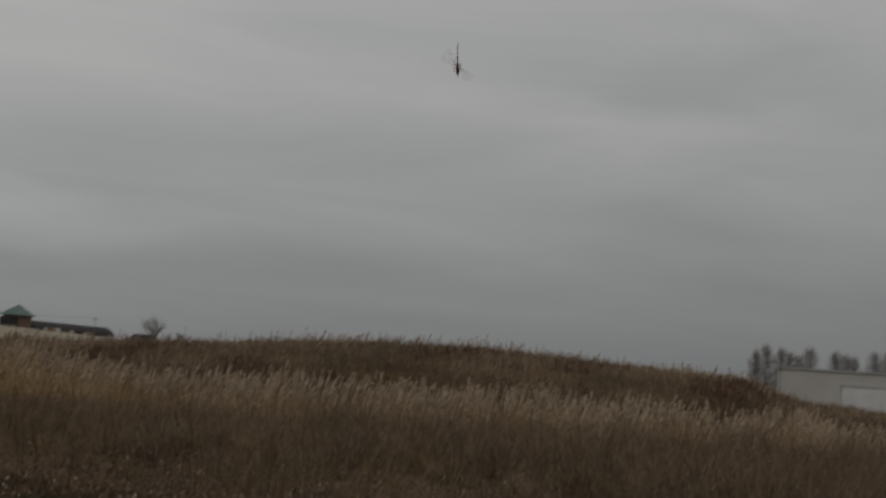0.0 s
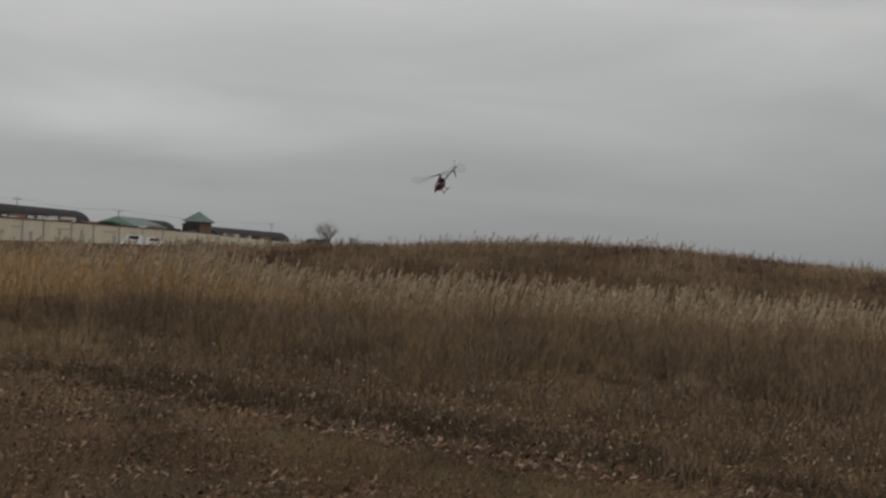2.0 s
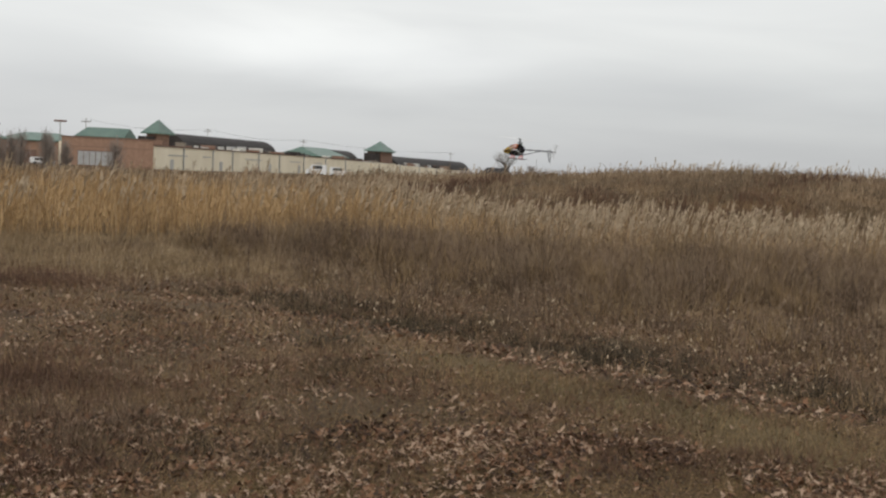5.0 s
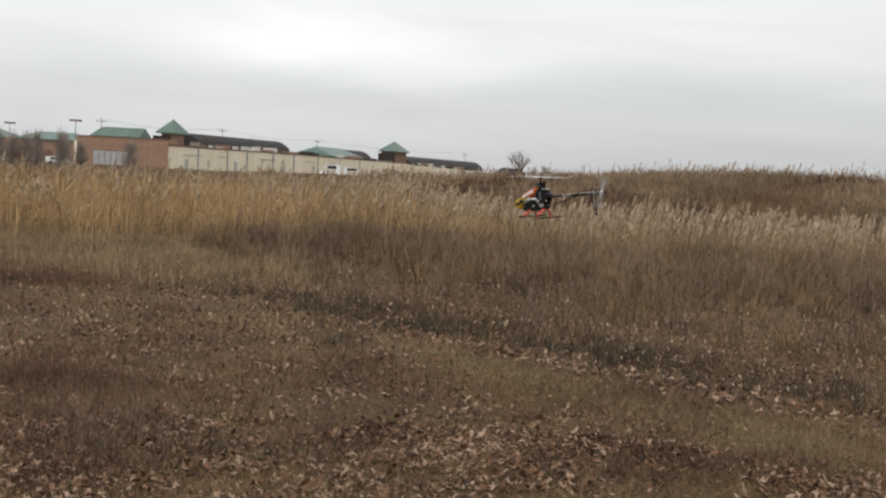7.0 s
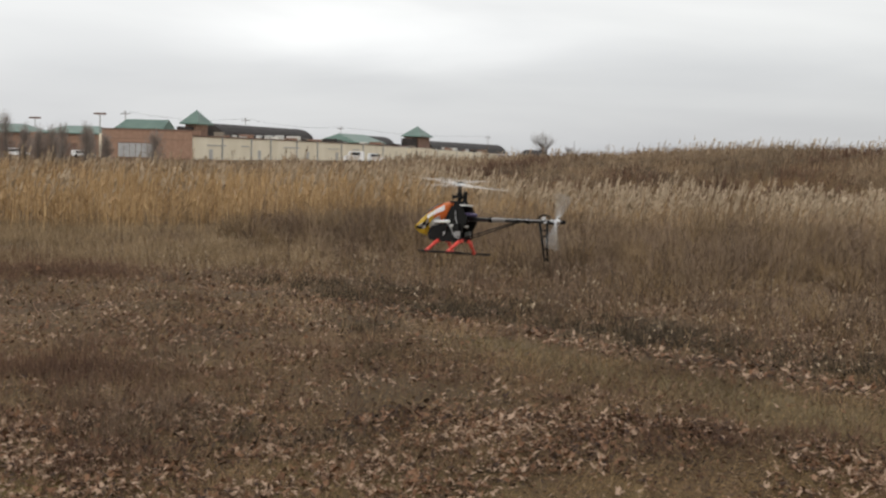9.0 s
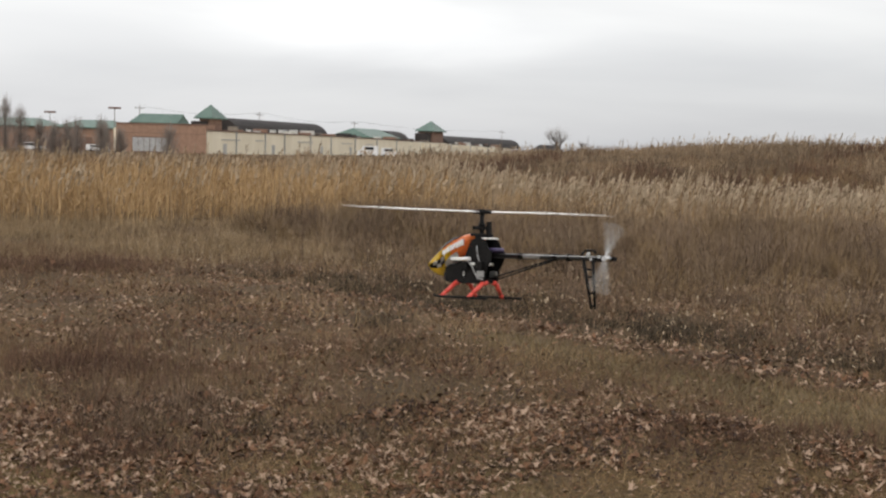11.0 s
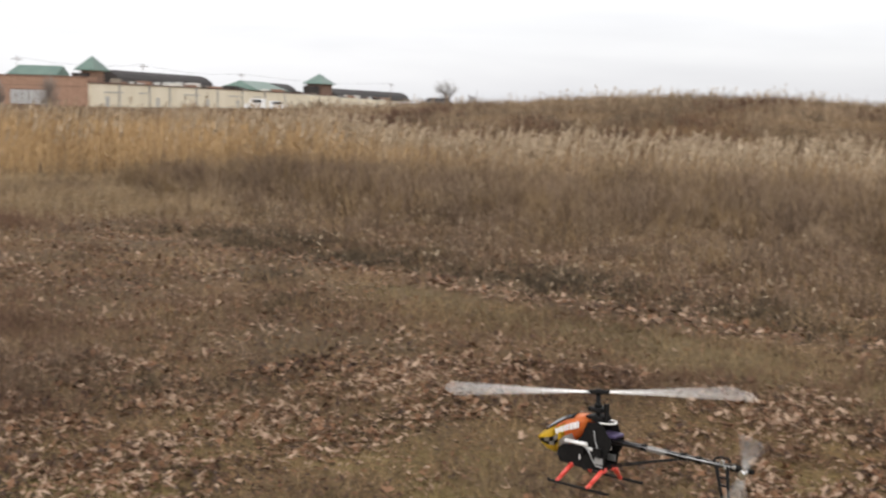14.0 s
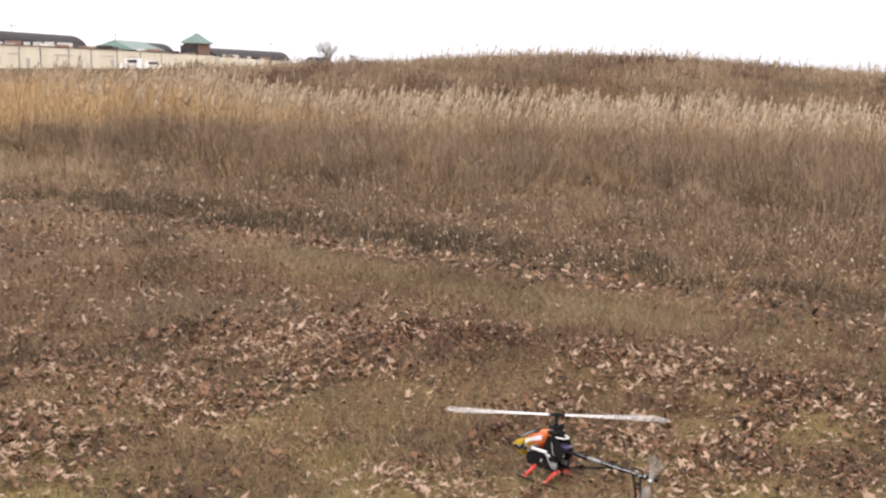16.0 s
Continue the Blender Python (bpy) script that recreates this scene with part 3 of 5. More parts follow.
def build_grass():
    pieces = []
    for n, d0, d1, h0, h1, w in ((165000, 4.2, 12, 0.02, 0.115, 0.0042), (130000, 11, 34, 0.05, 0.21, 0.008)):
        x, y, d, az = polar(n, -34, 48, d0, d1)
        off = d - edge_of_litter(az)
        strip = np.exp(-((off + 1.15) / 0.8) ** 2) * step(az, -6, 4)
        keep = rng.uniform(0, 1, n) < 0.50 + 0.45 * wave(x, y, 1.1, 6) + 0.5 * strip - 0.8 * np.exp(-((off - 0.15) / 0.4) ** 2)
        x, y, strip = x[keep], y[keep], strip[keep]
        n = len(x)
        p0 = np.stack([x, y, ground_z(x, y) - 0.005], 1)
        h = rng.uniform(h0, h1, n) * (1 + 0.4 * wave(x, y, 0.9, 7) - 0.25 * strip)
        flat = np.where(rng.uniform(0, 1, n) < 0.35, 0.25, 1.0)
        o = rng.normal(0, 0.55, (n, 2)) * h[:, None] / np.sqrt(flat)[:, None]
        pieces.append((*blades(p0, p0 + np.stack([o[:, 0], o[:, 1], h * flat], 1), w, w * 0.3), 0))
    # rusty dead stalks between the leaves
    x, y, d, az = polar(110000, -34, 48, 6.5, 20)
    keep = rng.uniform(0, 1, len(x)) < 0.30 + 0.6 * wave(x, y, 0.8, 9) + 0.3 * wave(x, y, 2.1, 3)
    x, y, d = x[keep], y[keep], d[keep]
    n = len(x)
    p0 = np.stack([x, y, ground_z(x, y) - 0.005], 1)
    h = rng.uniform(0.03, 0.13, n) * (1 + 0.5 * wave(x, y, 1.2, 2))
    o = rng.normal(0, 0.55, (n, 2)) * h[:, None]
    pieces.append((*blades(p0, p0 + np.stack([o[:, 0], o[:, 1], h], 1), 0.0045, 0.002), 2))
    # tan grass before the reeds, where the brush thins out
    x, y, d, az = polar(60000, -34, 2, 18.5, 30)
    keep = rng.uniform(0, 1, len(x)) < (0.55 + 0.5 * wave(x, y, 0.7, 6)) * step(-az, 2, 9) * step(d, 18.5, 21.5)
    x, y = x[keep], y[keep]
    n = len(x)
    p0 = np.stack([x, y, ground_z(x, y) - 0.005], 1)
    h = rng.uniform(0.08, 0.27, n) * (1 + 0.3 * wave(x, y, 1.2, 2))
    o = rng.normal(0, 0.35, (n, 2)) * h[:, None]
    pieces.append((*blades(p0, p0 + np.stack([o[:, 0], o[:, 1], h], 1), 0.009, 0.003), 3))
    # olive turf in the mown strip close by and along the worn track
    x, y, d, az = polar(190000, -34, 48, 4.2, 13)
    off = d - edge_of_litter(az)
    green = 0.75 * step(-d, -8.6, -5.6) * np.clip(0.35 + 1.1 * wave(x, y, 0.9, 5) + 0.5 * wave(x, y, 2.9, 1), 0, 1) + 0.55 * np.exp(-((off + 1.3) / 0.9) ** 2) * step(az, -6, 4) + 0.05
    keep = rng.uniform(0, 1, len(x)) < green
    x, y = x[keep], y[keep]
    n = len(x)
    p0 = np.stack([x, y, ground_z(x, y) - 0.005], 1)
    h = rng.uniform(0.015, 0.06, n)
    o = rng.normal(0, 0.7, (n, 2)) * h[:, None]
    pieces.append((*blades(p0, p0 + np.stack([o[:, 0], o[:, 1], h], 1), 0.0045, 0.0015), 1))
    v, q, m = gather(pieces)
    tagged(fast_mesh("dry_grass", v, q, [GRASS, TURF, RED_WEED, STRAW], m), "short dry straw-coloured grass", "grass", kind="stuff")


def build_leaves():
    """Fallen lobed leaves, each curled its own way."""
    pieces = []
    lobes = 10
    t = np.linspace(0, 2 * np.pi, lobes, endpoint=False)
    for n, d0, d1, size in ((88000, 4.2, 9.5, 0.0255), (72000, 9, 20, 0.027)):
        x, y, d, az = polar(n, -34, 48, d0, d1)
        off = d - edge_of_litter(az)
        dens = 0.44 + 0.70 * wave(x, y, 0.8, 9) + 0.75 * wave(x, y, 3.1, 4) + 0.4 * wave(x, y, 7.0, 2)
        dens = dens * np.interp(d, [4, 5.5, 7.2, 12, 16, 20], [0.30, 0.5, 1.0, 0.9, 0.55, 0.25])
        dens = dens * (1 - 0.84 * np.exp(-((off + 1.25) / 0.80) ** 2) * step(az, -6, 4)) + 1.7 * np.exp(-((off - 0.10) / 0.34) ** 2) * np.interp(az, [-30, -4, 5, 30], [0.1, 0.35, 0.8, 1.0])
        keep = rng.uniform(0, 1, n) < dens
        x, y, d, off = x[keep], y[keep], d[keep], off[keep]
        n = len(x)
        s = (1 + 0.30 * np.exp(-((off - 0.15) / 0.45) ** 2)) * size * rng.uniform(0.35, 1.0, n) ** 1.5 * 1.9
        a, c1, c2 = rng.uniform(0, 2 * np.pi, n), rng.normal(0, 1.0, n), rng.normal(0.4, 1.1, n)
        tx, ty = rng.normal(0, 0.6, n), rng.normal(0, 0.6, n)
        rad = rng.uniform(0.75, 1.1, (n, lobes)) * np.where(np.arange(lobes) % 2 == 0, 1.0, 0.52)
        lx = np.concatenate([np.zeros((n, 1)), np.cos(t) * rad], 1)
        ly = np.concatenate([np.zeros((n, 1)), np.sin(t) * rad * 0.62], 1) * rng.uniform(0.45, 1.15, (n, 1))
        lz = c1[:, None] * lx ** 2 * 0.6 + c2[:, None] * ly ** 2 * 1.6 + tx[:, None] * lx + ty[:, None] * ly + rng.normal(0, 0.10, lx.shape)
        lz = lz - lz.min(1, keepdims=True)
        ca, sa = np.cos(a)[:, None], np.sin(a)[:, None]
        gx, gy = x[:, None] + (lx * ca - ly * sa) * s[:, None], y[:, None] + (lx * sa + ly * ca) * s[:, None]
        gz = ground_z(x, y)[:, None] + 0.004 + rng.uniform(0, 0.02, (n, 1)) + lz * s[:, None] * 0.55
        v = np.stack([gx, gy, gz], -1).reshape(-1, 3)
        i = np.arange(lobes)
        tri = np.stack([np.zeros(lobes, int), 1 + i, 1 + (i + 1) % lobes], 1)
        q = (np.arange(n)[:, None, None] * (lobes + 1) + tri[None]).reshape(-1, 3)
        pieces.append((v, q, 0))
    v, q, m = gather(pieces)
    tagged(fast_mesh("fallen_leaves", v, q, [LEAF], m), "curled brown and pale fallen leaves on the ground", "fallen leaves", kind="stuff")


def build_litter():
    """Crumbled leaf bits, stalks and straw that cover the earth between the whole leaves."""
    pieces = []
    for n, d0, d1, s0, s1 in ((90000, 4.2, 9.5, 0.008, 0.030), (80000, 9, 22, 0.014, 0.045)):
        x, y, d, az = polar(n, -34, 48, d0, d1)
        off = d - edge_of_litter(az)
        keep = rng.uniform(0, 1, n) < (0.62 + 0.38 * wave(x, y, 1.3, 2)) * (1 - 0.65 * np.exp(-((off + 1.25) / 0.80) ** 2) * step(az, -6, 4)) * np.interp(d, [4, 5.5, 7], [0.5, 0.6, 1])
        x, y = x[keep], y[keep]
        n = len(x)
        p = np.stack([x, y, ground_z(x, y) + rng.uniform(0.002, 0.02, n)], 1)
        a, s = rng.uniform(0, 2 * np.pi, n), rng.uniform(s0, s1, n)
        o = np.stack([np.cos(a) * s, np.sin(a) * s, rng.normal(0, 0.35, n) * s], 1)
        c = np.stack([-np.sin(a), np.cos(a), rng.normal(0, 0.5, n)], 1) * (s * rng.uniform(0.12, 0.42, n))[:, None]
        v = np.stack([p - o, p + c, p + o * rng.uniform(0.6, 1.1, (n, 1)), p - c * rng.uniform(0.3, 1.0, (n, 1))], 1)
        pieces.append((v.reshape(-1, 3), np.arange(n * 4).reshape(n, 4), 0))
    v, q, m = gather(pieces)
    tagged(fast_mesh("leaf_litter", v, q, [LEAF], m), "crumbled brown leaf litter and straw", "leaf litter", kind="stuff")


def build_far_rough():
    """Rough brown growth between the reeds and the car parks."""
    x, y, d, az = polar(9000, -34, 6, 60, 215)
    h = np.clip(0.75 + 0.35 * wave(x, y, 0.12, 2) + rng.normal(0, 0.2, len(x)), 0.2, 1.6) * np.interp(d, [60, 100, 215], [0.6, 1.0, 1.25])
    h = h * np.interp(az, [-34, -8, -3, 6], [0.85, 0.85, 1.15, 1.1])
    v, q, m = gather(tuft_pieces(x, y, h, h * 0.9, 9, 0.07))
    m = np.repeat(rng.choice([0, 0, 1], len(x)), 9)
    tagged(fast_mesh("far_rough", v, q, [SCRUB, BRUSH], m), "rough brown growth before the car parks", "scrub", kind="stuff")


def build_seed_heads():
    """Small pale dry heads on thin stalks, scattered through the low weeds and brush."""
    x, y, d, az = polar(5200, -16, 46, 10, 24)
    off = d - edge_of_litter(az)
    keep = (off > 0.3) & (off < 8) & (wave(x, y, 1.1, 7) > -0.3)
    x, y = x[keep], y[keep]
    n = len(x)
    p0 = np.stack([x, y, ground_z(x, y)], 1)
    t = np.stack([rng.normal(0, 0.04, n), rng.normal(0, 0.04, n), rng.uniform(0.06, 0.34, n)], 1)
    head = p0 + t
    o = rng.normal(0, 0.012, (n, 3)) + [0, 0, 0.016]
    v, q, m = gather([(*blades(p0, head, 0.004, 0.003), 0), (*ribbons(head - o * 0.3, head + o * 0.4, head + o, 0.008, 0.024, 0.008), 1)])
    tagged(fast_mesh("seed_heads", v, q, [BRUSH, PLUME], m), "pale dry seed heads on thin stalks", "weeds", kind="stuff")


build_far_rough()
build_seed_heads()
build_litter()
build_reeds()
build_scrub()
build_brush()
build_grass()
build_leaves()


# ---- buildings ----
def frame_of(x, y, z, ux, uy):
    """A pose whose x axis runs along (ux, uy) and whose y axis points to its left."""
    return Matrix.Translation((x, y, z)) @ Matrix(((ux, -uy, 0, 0), (uy, ux, 0, 0), (0, 0, 1, 0), (0, 0, 0, 1)))


def thing(name, m, label, category, group=""):
    e = new(name)
    e.matrix_world = m
    return tagged(e, label, category, group)


def prism(bm, s0, s1, b0, b1, z0, za, zb):
    """A block whose top slopes from za at s0 to zb at s1."""
    v = [bm.verts.new(p) for p in ((s0, b0, z0), (s1, b0, z0), (s1, b1, z0), (s0, b1, z0), (s0, b0, za), (s1, b0, zb), (s1, b1, zb), (s0, b1, za))]
    for f in ((3, 2, 1, 0), (4, 5, 6, 7), (0, 1, 5, 4), (1, 2, 6, 5), (2, 3, 7, 6), (3, 0, 4, 7)):
        bm.faces.new([v[i] for i in f])


def pyramid(bm, s0, s1, b0, b1, z0, z1, ridge=0.0, lip=0.25):
    """A hipped roof with a thin eave; ridge is the length of its top edge along s."""
    box(bm, (s0, b0, z0 - lip), (s1, b1, z0))
    sm, bm_ = (s0 + s1) / 2, (b0 + b1) / 2
    base = [bm.verts.new(p) for p in ((s0, b0, z0 + 0.004), (s1, b0, z0 + 0.004), (s1, b1, z0 + 0.004), (s0, b1, z0 + 0.004))]
    if ridge:
        a, b = bm.verts.new((sm - ridge / 2, bm_, z1)), bm.verts.new((sm + ridge / 2, bm_, z1))
        for f in ((base[0], base[1], b, a), (base[1], base[2], b), (base[2], base[3], a, b), (base[3], base[0], a)):
            bm.faces.new(f)
    else:
        a = bm.verts.new((sm, bm_, z1))
        for i in range(4):
            bm.faces.new((base[i], base[(i + 1) % 4], a))


def vault(bm, s0, s1, b0, b1, z0, z1, seg=10):
    """A long barrel-shaped roof."""
    rings = []
    for s in (s0, s1):
        rings.append([bm.verts.new((s, b0 + (b1 - b0) * i / seg, z0 + (z1 - z0) * math.sin(math.pi * i / seg) ** 0.6)) for i in range(seg + 1)])
    for i in range(seg):
        bm.faces.new((rings[0][i], rings[0][i + 1], rings[1][i + 1], rings[1][i]))
    bm.faces.new(rings[0][::-1])
    bm.faces.new(rings[1])


def fresh():
    return bmesh.new()


def build_mall():
    low = -0.9
    mall = thing("shopping_centre", frame_of(-52.99, 254.54, 0, 0.2715, 0.9624), "long low shopping centre with cream rear wall and green hipped roofs", "building")
    for s0, s1, za, zb in ((0.3, 72, 4.15, 4.10), (72.003, 149, 4.10, 3.5), (149.003, 275, 3.45, 2.35)):
        wall = fresh()
        prism(wall, s0, s1, 0, 22, low, za, zb)
        body = part("rear_wall", wall, CREAM, mall, "cream painted rear wall with thin pilasters")
    cap = fresh()
    prism(cap, 0.3, 149, -0.18, 0.6, 4.0, 4.32, 3.68)
    part("parapet_cap", cap, TOWER_BRICK, mall)
    for s in (14, 29, 40, 56, 70, 88, 106, 124, 160, 184, 210, 236):
        p = fresh()
        top = float(np.interp(s, [0, 72, 149, 275], [4.1, 4.05, 3.5, 2.3]))
        box(p, (s, -0.25, low), (s + 0.25, -0.003, top))
        part("downpipe", p, GREY_METAL, body)
    for s, w in ((7, 9), (24, 4), (48, 10), (78, 8), (97, 6)):
        p = fresh()
        box(p, (s, -0.12, 2.2), (s + w, -0.003, 2.38))
        part("wall_rail", p, GREY_METAL, body)
    for s in (8, 33, 63, 84):
        p = fresh()
        box(p, (s, -0.06, low), (s + 1.6, -0.003, 1.4))
        part("service_door", p, PALE_WALL, body)
    end = fresh()
    box(end, (0, -0.05, low), (0.297, 21.2, 5.3))
    box(end, (0.3, -0.05, 4.33), (4, 21.2, 5.297))
    e = part("brick_end_wall", end, BRICK, mall, "red brick end wall")
    band = fresh()
    box(band, (-0.12, -0.1, 5.1), (-0.004, 21.2, 5.36))
    part("coping", band, TOWER_BRICK, e)
    win = fresh()
    box(win, (-0.25, 8.6, low), (-0.004, 17.2, 2.5))
    w = part("window", win, TOWER_BRICK, mall)
    for i in range(6):
        g = fresh()
        box(g, (-0.33, 8.8 + i * 1.4, low + 0.3), (-0.254, 10.05 + i * 1.4, 2.3))
        part("pane", g, GREY_METAL, w, "grey reflecting shop pane")
    roof = fresh()
    box(roof, (0.4, 6.8, 5.301), (5.6, 18.4, 5.5))
    low_edge = [roof.verts.new(p) for p in ((0.4, 6.8, 5.504), (5.6, 6.8, 5.504), (5.6, 18.4, 5.504), (0.4, 18.4, 5.504))]
    high = [roof.verts.new(p) for p in ((3.0, 6.9, 7.4), (3.0, 17.0, 7.4))]
    for f in ((low_edge[0], high[0], high[1], low_edge[3]), (low_edge[1], low_edge[2], high[1], high[0]), (low_edge[0], low_edge[1], high[0]), (low_edge[2], low_edge[3], high[1])):
        roof.faces.new(f)
    part("hipped_roof", roof, GREEN_ROOF, mall, "green metal hipped roof")
    m = fresh()
    box(m, (-0.03, -0.08, 3.2), (-0.003, 21.2, 3.29))
    part("brick_band", m, TOWER_BRICK, e, "darker brick band")
    for s0, s1, b0, b1, eave, apex, nm in ((22.3, 30.2, 10.1, 14.8, 7.25, 10.4, "near_tower"), (170, 185, 1.9, 9.1, 7.6, 11.1, "far_tower")):
        t = fresh()
        box(t, (s0 + 1, b0 + 1, 3.6), (s1 - 1, b1 - 1, eave - 0.25))
        tower = part("tower", t, TOWER_BRICK, mall, "square brick roof tower")
        r = fresh()
        pyramid(r, s0, s1, b0, b1, eave, apex)
        part("pyramid_roof", r, GREEN_ROOF, tower, "green metal pyramid roof")
        side = fresh()
        box(side, (s0 - 4, b0 + 1.5, 3.6), (s0 + 0.99, b1 - 1.5, eave - 0.9))
        part("tower_wing", side, DARK_ROOF, tower)
    pier = fresh()
    box(pier, (150, -0.6, low), (177, -0.003, 3.46))
    part("tower_base", pier, CREAM, mall)
    for s0, s1, b0, b1, z0, z1 in ((34, 91, 9, 19, 4.15, 7.6), (150, 165, 9, 19, 3.5, 7.0), (195, 312, 4, 14, 2.4, 6.4)):
        v = fresh()
        vault(v, s0, s1, b0, b1, z0, z1)
        part("barrel_roof", v, DARK_ROOF, mall, "dark barrel-shaped roof")
    g = fresh()
    pyramid(g, 119, 149, 7, 20, 4.6, 7.2, ridge=24)
    part("hipped_roof", g, GREEN_ROOF, mall, "green metal hipped roof")
    rnd = random.Random(4)
    for i in range(70):
        s = rnd.uniform(20, 262)
        base = float(np.interp(s, [0, 72, 149, 275], [4.13, 4.1, 3.45, 2.4]))
        w, h = rnd.uniform(0.6, 3.0), rnd.uniform(0.3, 1.3)
        u = fresh()
        box(u, (s, 1.2 + rnd.random() * 3, base - 0.3), (s + w, 5.2, base + h), 0.08)
        part("rooftop_unit", u, rnd.choice([TOWER_BRICK, DARK_ROOF, DARK_ROOF, POLE_WOOD, GREY_METAL, PALE_WALL]), mall)


def build_far_store():
    """The next block of the centre, seen through bare trees."""
    st = thing("store_block", frame_of(-103, 272, 0, 0.952, -0.06), "brick store block with a green roof behind bare trees", "building")
    w = fresh()
    box(w, (-30, 0, -0.9), (29, 14, 4.2))
    part("wall", w, BRICK, st)
    r = fresh()
    pyramid(r, -31, 11, -0.8, 15, 4.2, 6.0, ridge=34)
    part("hipped_roof", r, GREEN_ROOF, st, "green metal hipped roof")
    r = fresh()
    pyramid(r, 13, 30, -0.5, 13, 4.2, 5.9, ridge=8)
    part("hipped_roof", r, GREEN_ROOF, st, "green metal hipped roof")
    for i in range(7):
        g = fresh()
        box(g, (-26 + i * 7.4, -0.15, -0.5), (-22 + i * 7.4, -0.003, 2.0))
        part("window", g, TOWER_BRICK, st)


def build_warehouse():
    """The pale low warehouse beyond the end of the mound."""
    wh = thing("warehouse", frame_of(79.0, 119.5, 0, 0.85, -0.527), "pale flat-roofed warehouse beyond the mound", "building")
    w = fresh()
    box(w, (0, 0, -0.9), (48, 22, 3.6))
    part("wall", w, PALE_WALL, wh, "pale grey siding wall")
    c = fresh()
    box(c, (-0.2, -0.2, 3.604), (48.2, 22.2, 3.82))
    part("roof_edge", c, GREY_METAL, wh)
    for s in (6.5, 14, 21.5):
        d = fresh()
        box(d, (s, -0.15, -0.9), (s + 5.2, -0.003, 2.0))
        dd = part("loading_door", d, DOOR_PAINT, wh, "pale loading door")
        f = fresh()
        box(f, (s - 0.2, -0.2, 2.004), (s + 5.4, -0.003, 2.25))
        part("lintel", f, GREY_METAL, dd)
    h = thing("far_house", frame_of(19.0, 300, 0, 1, 0.05), "small far house with a dark roof", "house")
    b = fresh()
    box(b, (0, 0, -0.9), (6, 7, 2.1))
    part("wall", b, TOWER_BRICK, h)
    b = fresh()
    pyramid(b, -0.4, 6.4, -0.5, 7.5, 2.1, 3.4, ridge=4)
    part("roof", b, DARK_ROOF, h)


def build_poles():
    for az, d, top, lamp in ((-15.82, 272, 8.2, True), (-18.6, 300, 7.4, True), (-14.72, 310, 10.3, False), (-9.33, 354, 10.6, False), (-4.94, 425, 10.3, False), (1.97, 504, 9.8, False)):
        x, y = d * math.sin(radians(az)), d * math.cos(radians(az))
        p = thing("street_lamp" if lamp else "utility_pole", pose(x, y, -0.9), "tall car park lamp with a flat head" if lamp else "far utility pole with a crossarm", "lamp post" if lamp else "utility pole")
        m = fresh()
        tube(m, (0, 0, 0), (0, 0, top + 0.9), 0.11, 0.08, 8)
        part("post", m, POLE_WOOD, p)
        m = fresh()
        if lamp:
            box(m, (-1.3, -0.3, top + 0.9), (1.3, 0.3, top + 1.3), 0.06)
            part("lamp_head", m, TOWER_BRICK, p)
        else:
            box(m, (-1.2, -0.08, top), (1.2, 0.08, top + 0.18))
            part("crossarm", m, POLE_WOOD, p)


def build_power_line():
    posts = [(d * math.sin(radians(az)), d * math.cos(radians(az)), top) for az, d, top in ((-14.72, 310, 10.1), (-9.33, 354, 10.4), (-4.94, 425, 10.1), (1.97, 504, 9.6))]
    line = thing("power_line", pose(0, 0, 0), "thin dark power lines strung between far poles", "power line")
    for side in (-1.0, 1.0):
        for p, q in zip(posts[:-1], posts[1:]):
            m = fresh()
            pts = []
            for k in range(9):
                f = k / 8
                pts.append((p[0] + (q[0] - p[0]) * f + side, p[1] + (q[1] - p[1]) * f, p[2] + (q[2] - p[2]) * f - 5.0 * f * (1 - f)))
            pipe(m, pts, 0.014, 4)
            part("wire", m, RUBBER, line)


def build_vehicle(x, y, turn, length, width, height, kind):
    car = thing(kind, pose(x, y, float(ground_z(x, y)), 0, 0, turn), "white parked " + kind.replace("_", " ") + " by the cream wall", "van" if kind == "van" else "car", "parked vehicles")
    m = fresh()
    hood = 0.52 if kind == "van" else 0.45
    prof = [(0, 0.35), (0, height * 0.9), (0.15, height), (length * (0.72 if kind == "van" else 0.55), height), (length * 0.84, height * hood + 0.2), (length, height * hood), (length, 0.35)]
    rings = [[m.verts.new((px - length / 2, s * width / 2, pz)) for px, pz in prof] for s in (-1, 1)]
    k = len(prof)
    for i in range(k):
        j = (i + 1) % k
        m.faces.new((rings[0][i], rings[0][j], rings[1][j], rings[1][i]))
    m.faces.new(rings[0][::-1])
    m.faces.new(rings[1])
    bmesh.ops.recalc_face_normals(m, faces=m.faces)
    part("body", m, WHITE_PAINT, car)
    for s in (-1, 1):
        m = fresh()
        box(m, (-length * 0.32, s * width / 2 - 0.01, height * 0.62), (length * 0.16, s * width / 2 + 0.015, height * 0.9))
        part("side_window", m, DARK_GLASS, car)
        for f in (-0.3, 0.32):
            m = fresh()
            tube(m, (length * f, s * (width / 2 - 0.22), 0.34), (length * f, s * (width / 2 + 0.02), 0.34), 0.34, 0.34, 14)
            part("wheel", m, RUBBER, car)


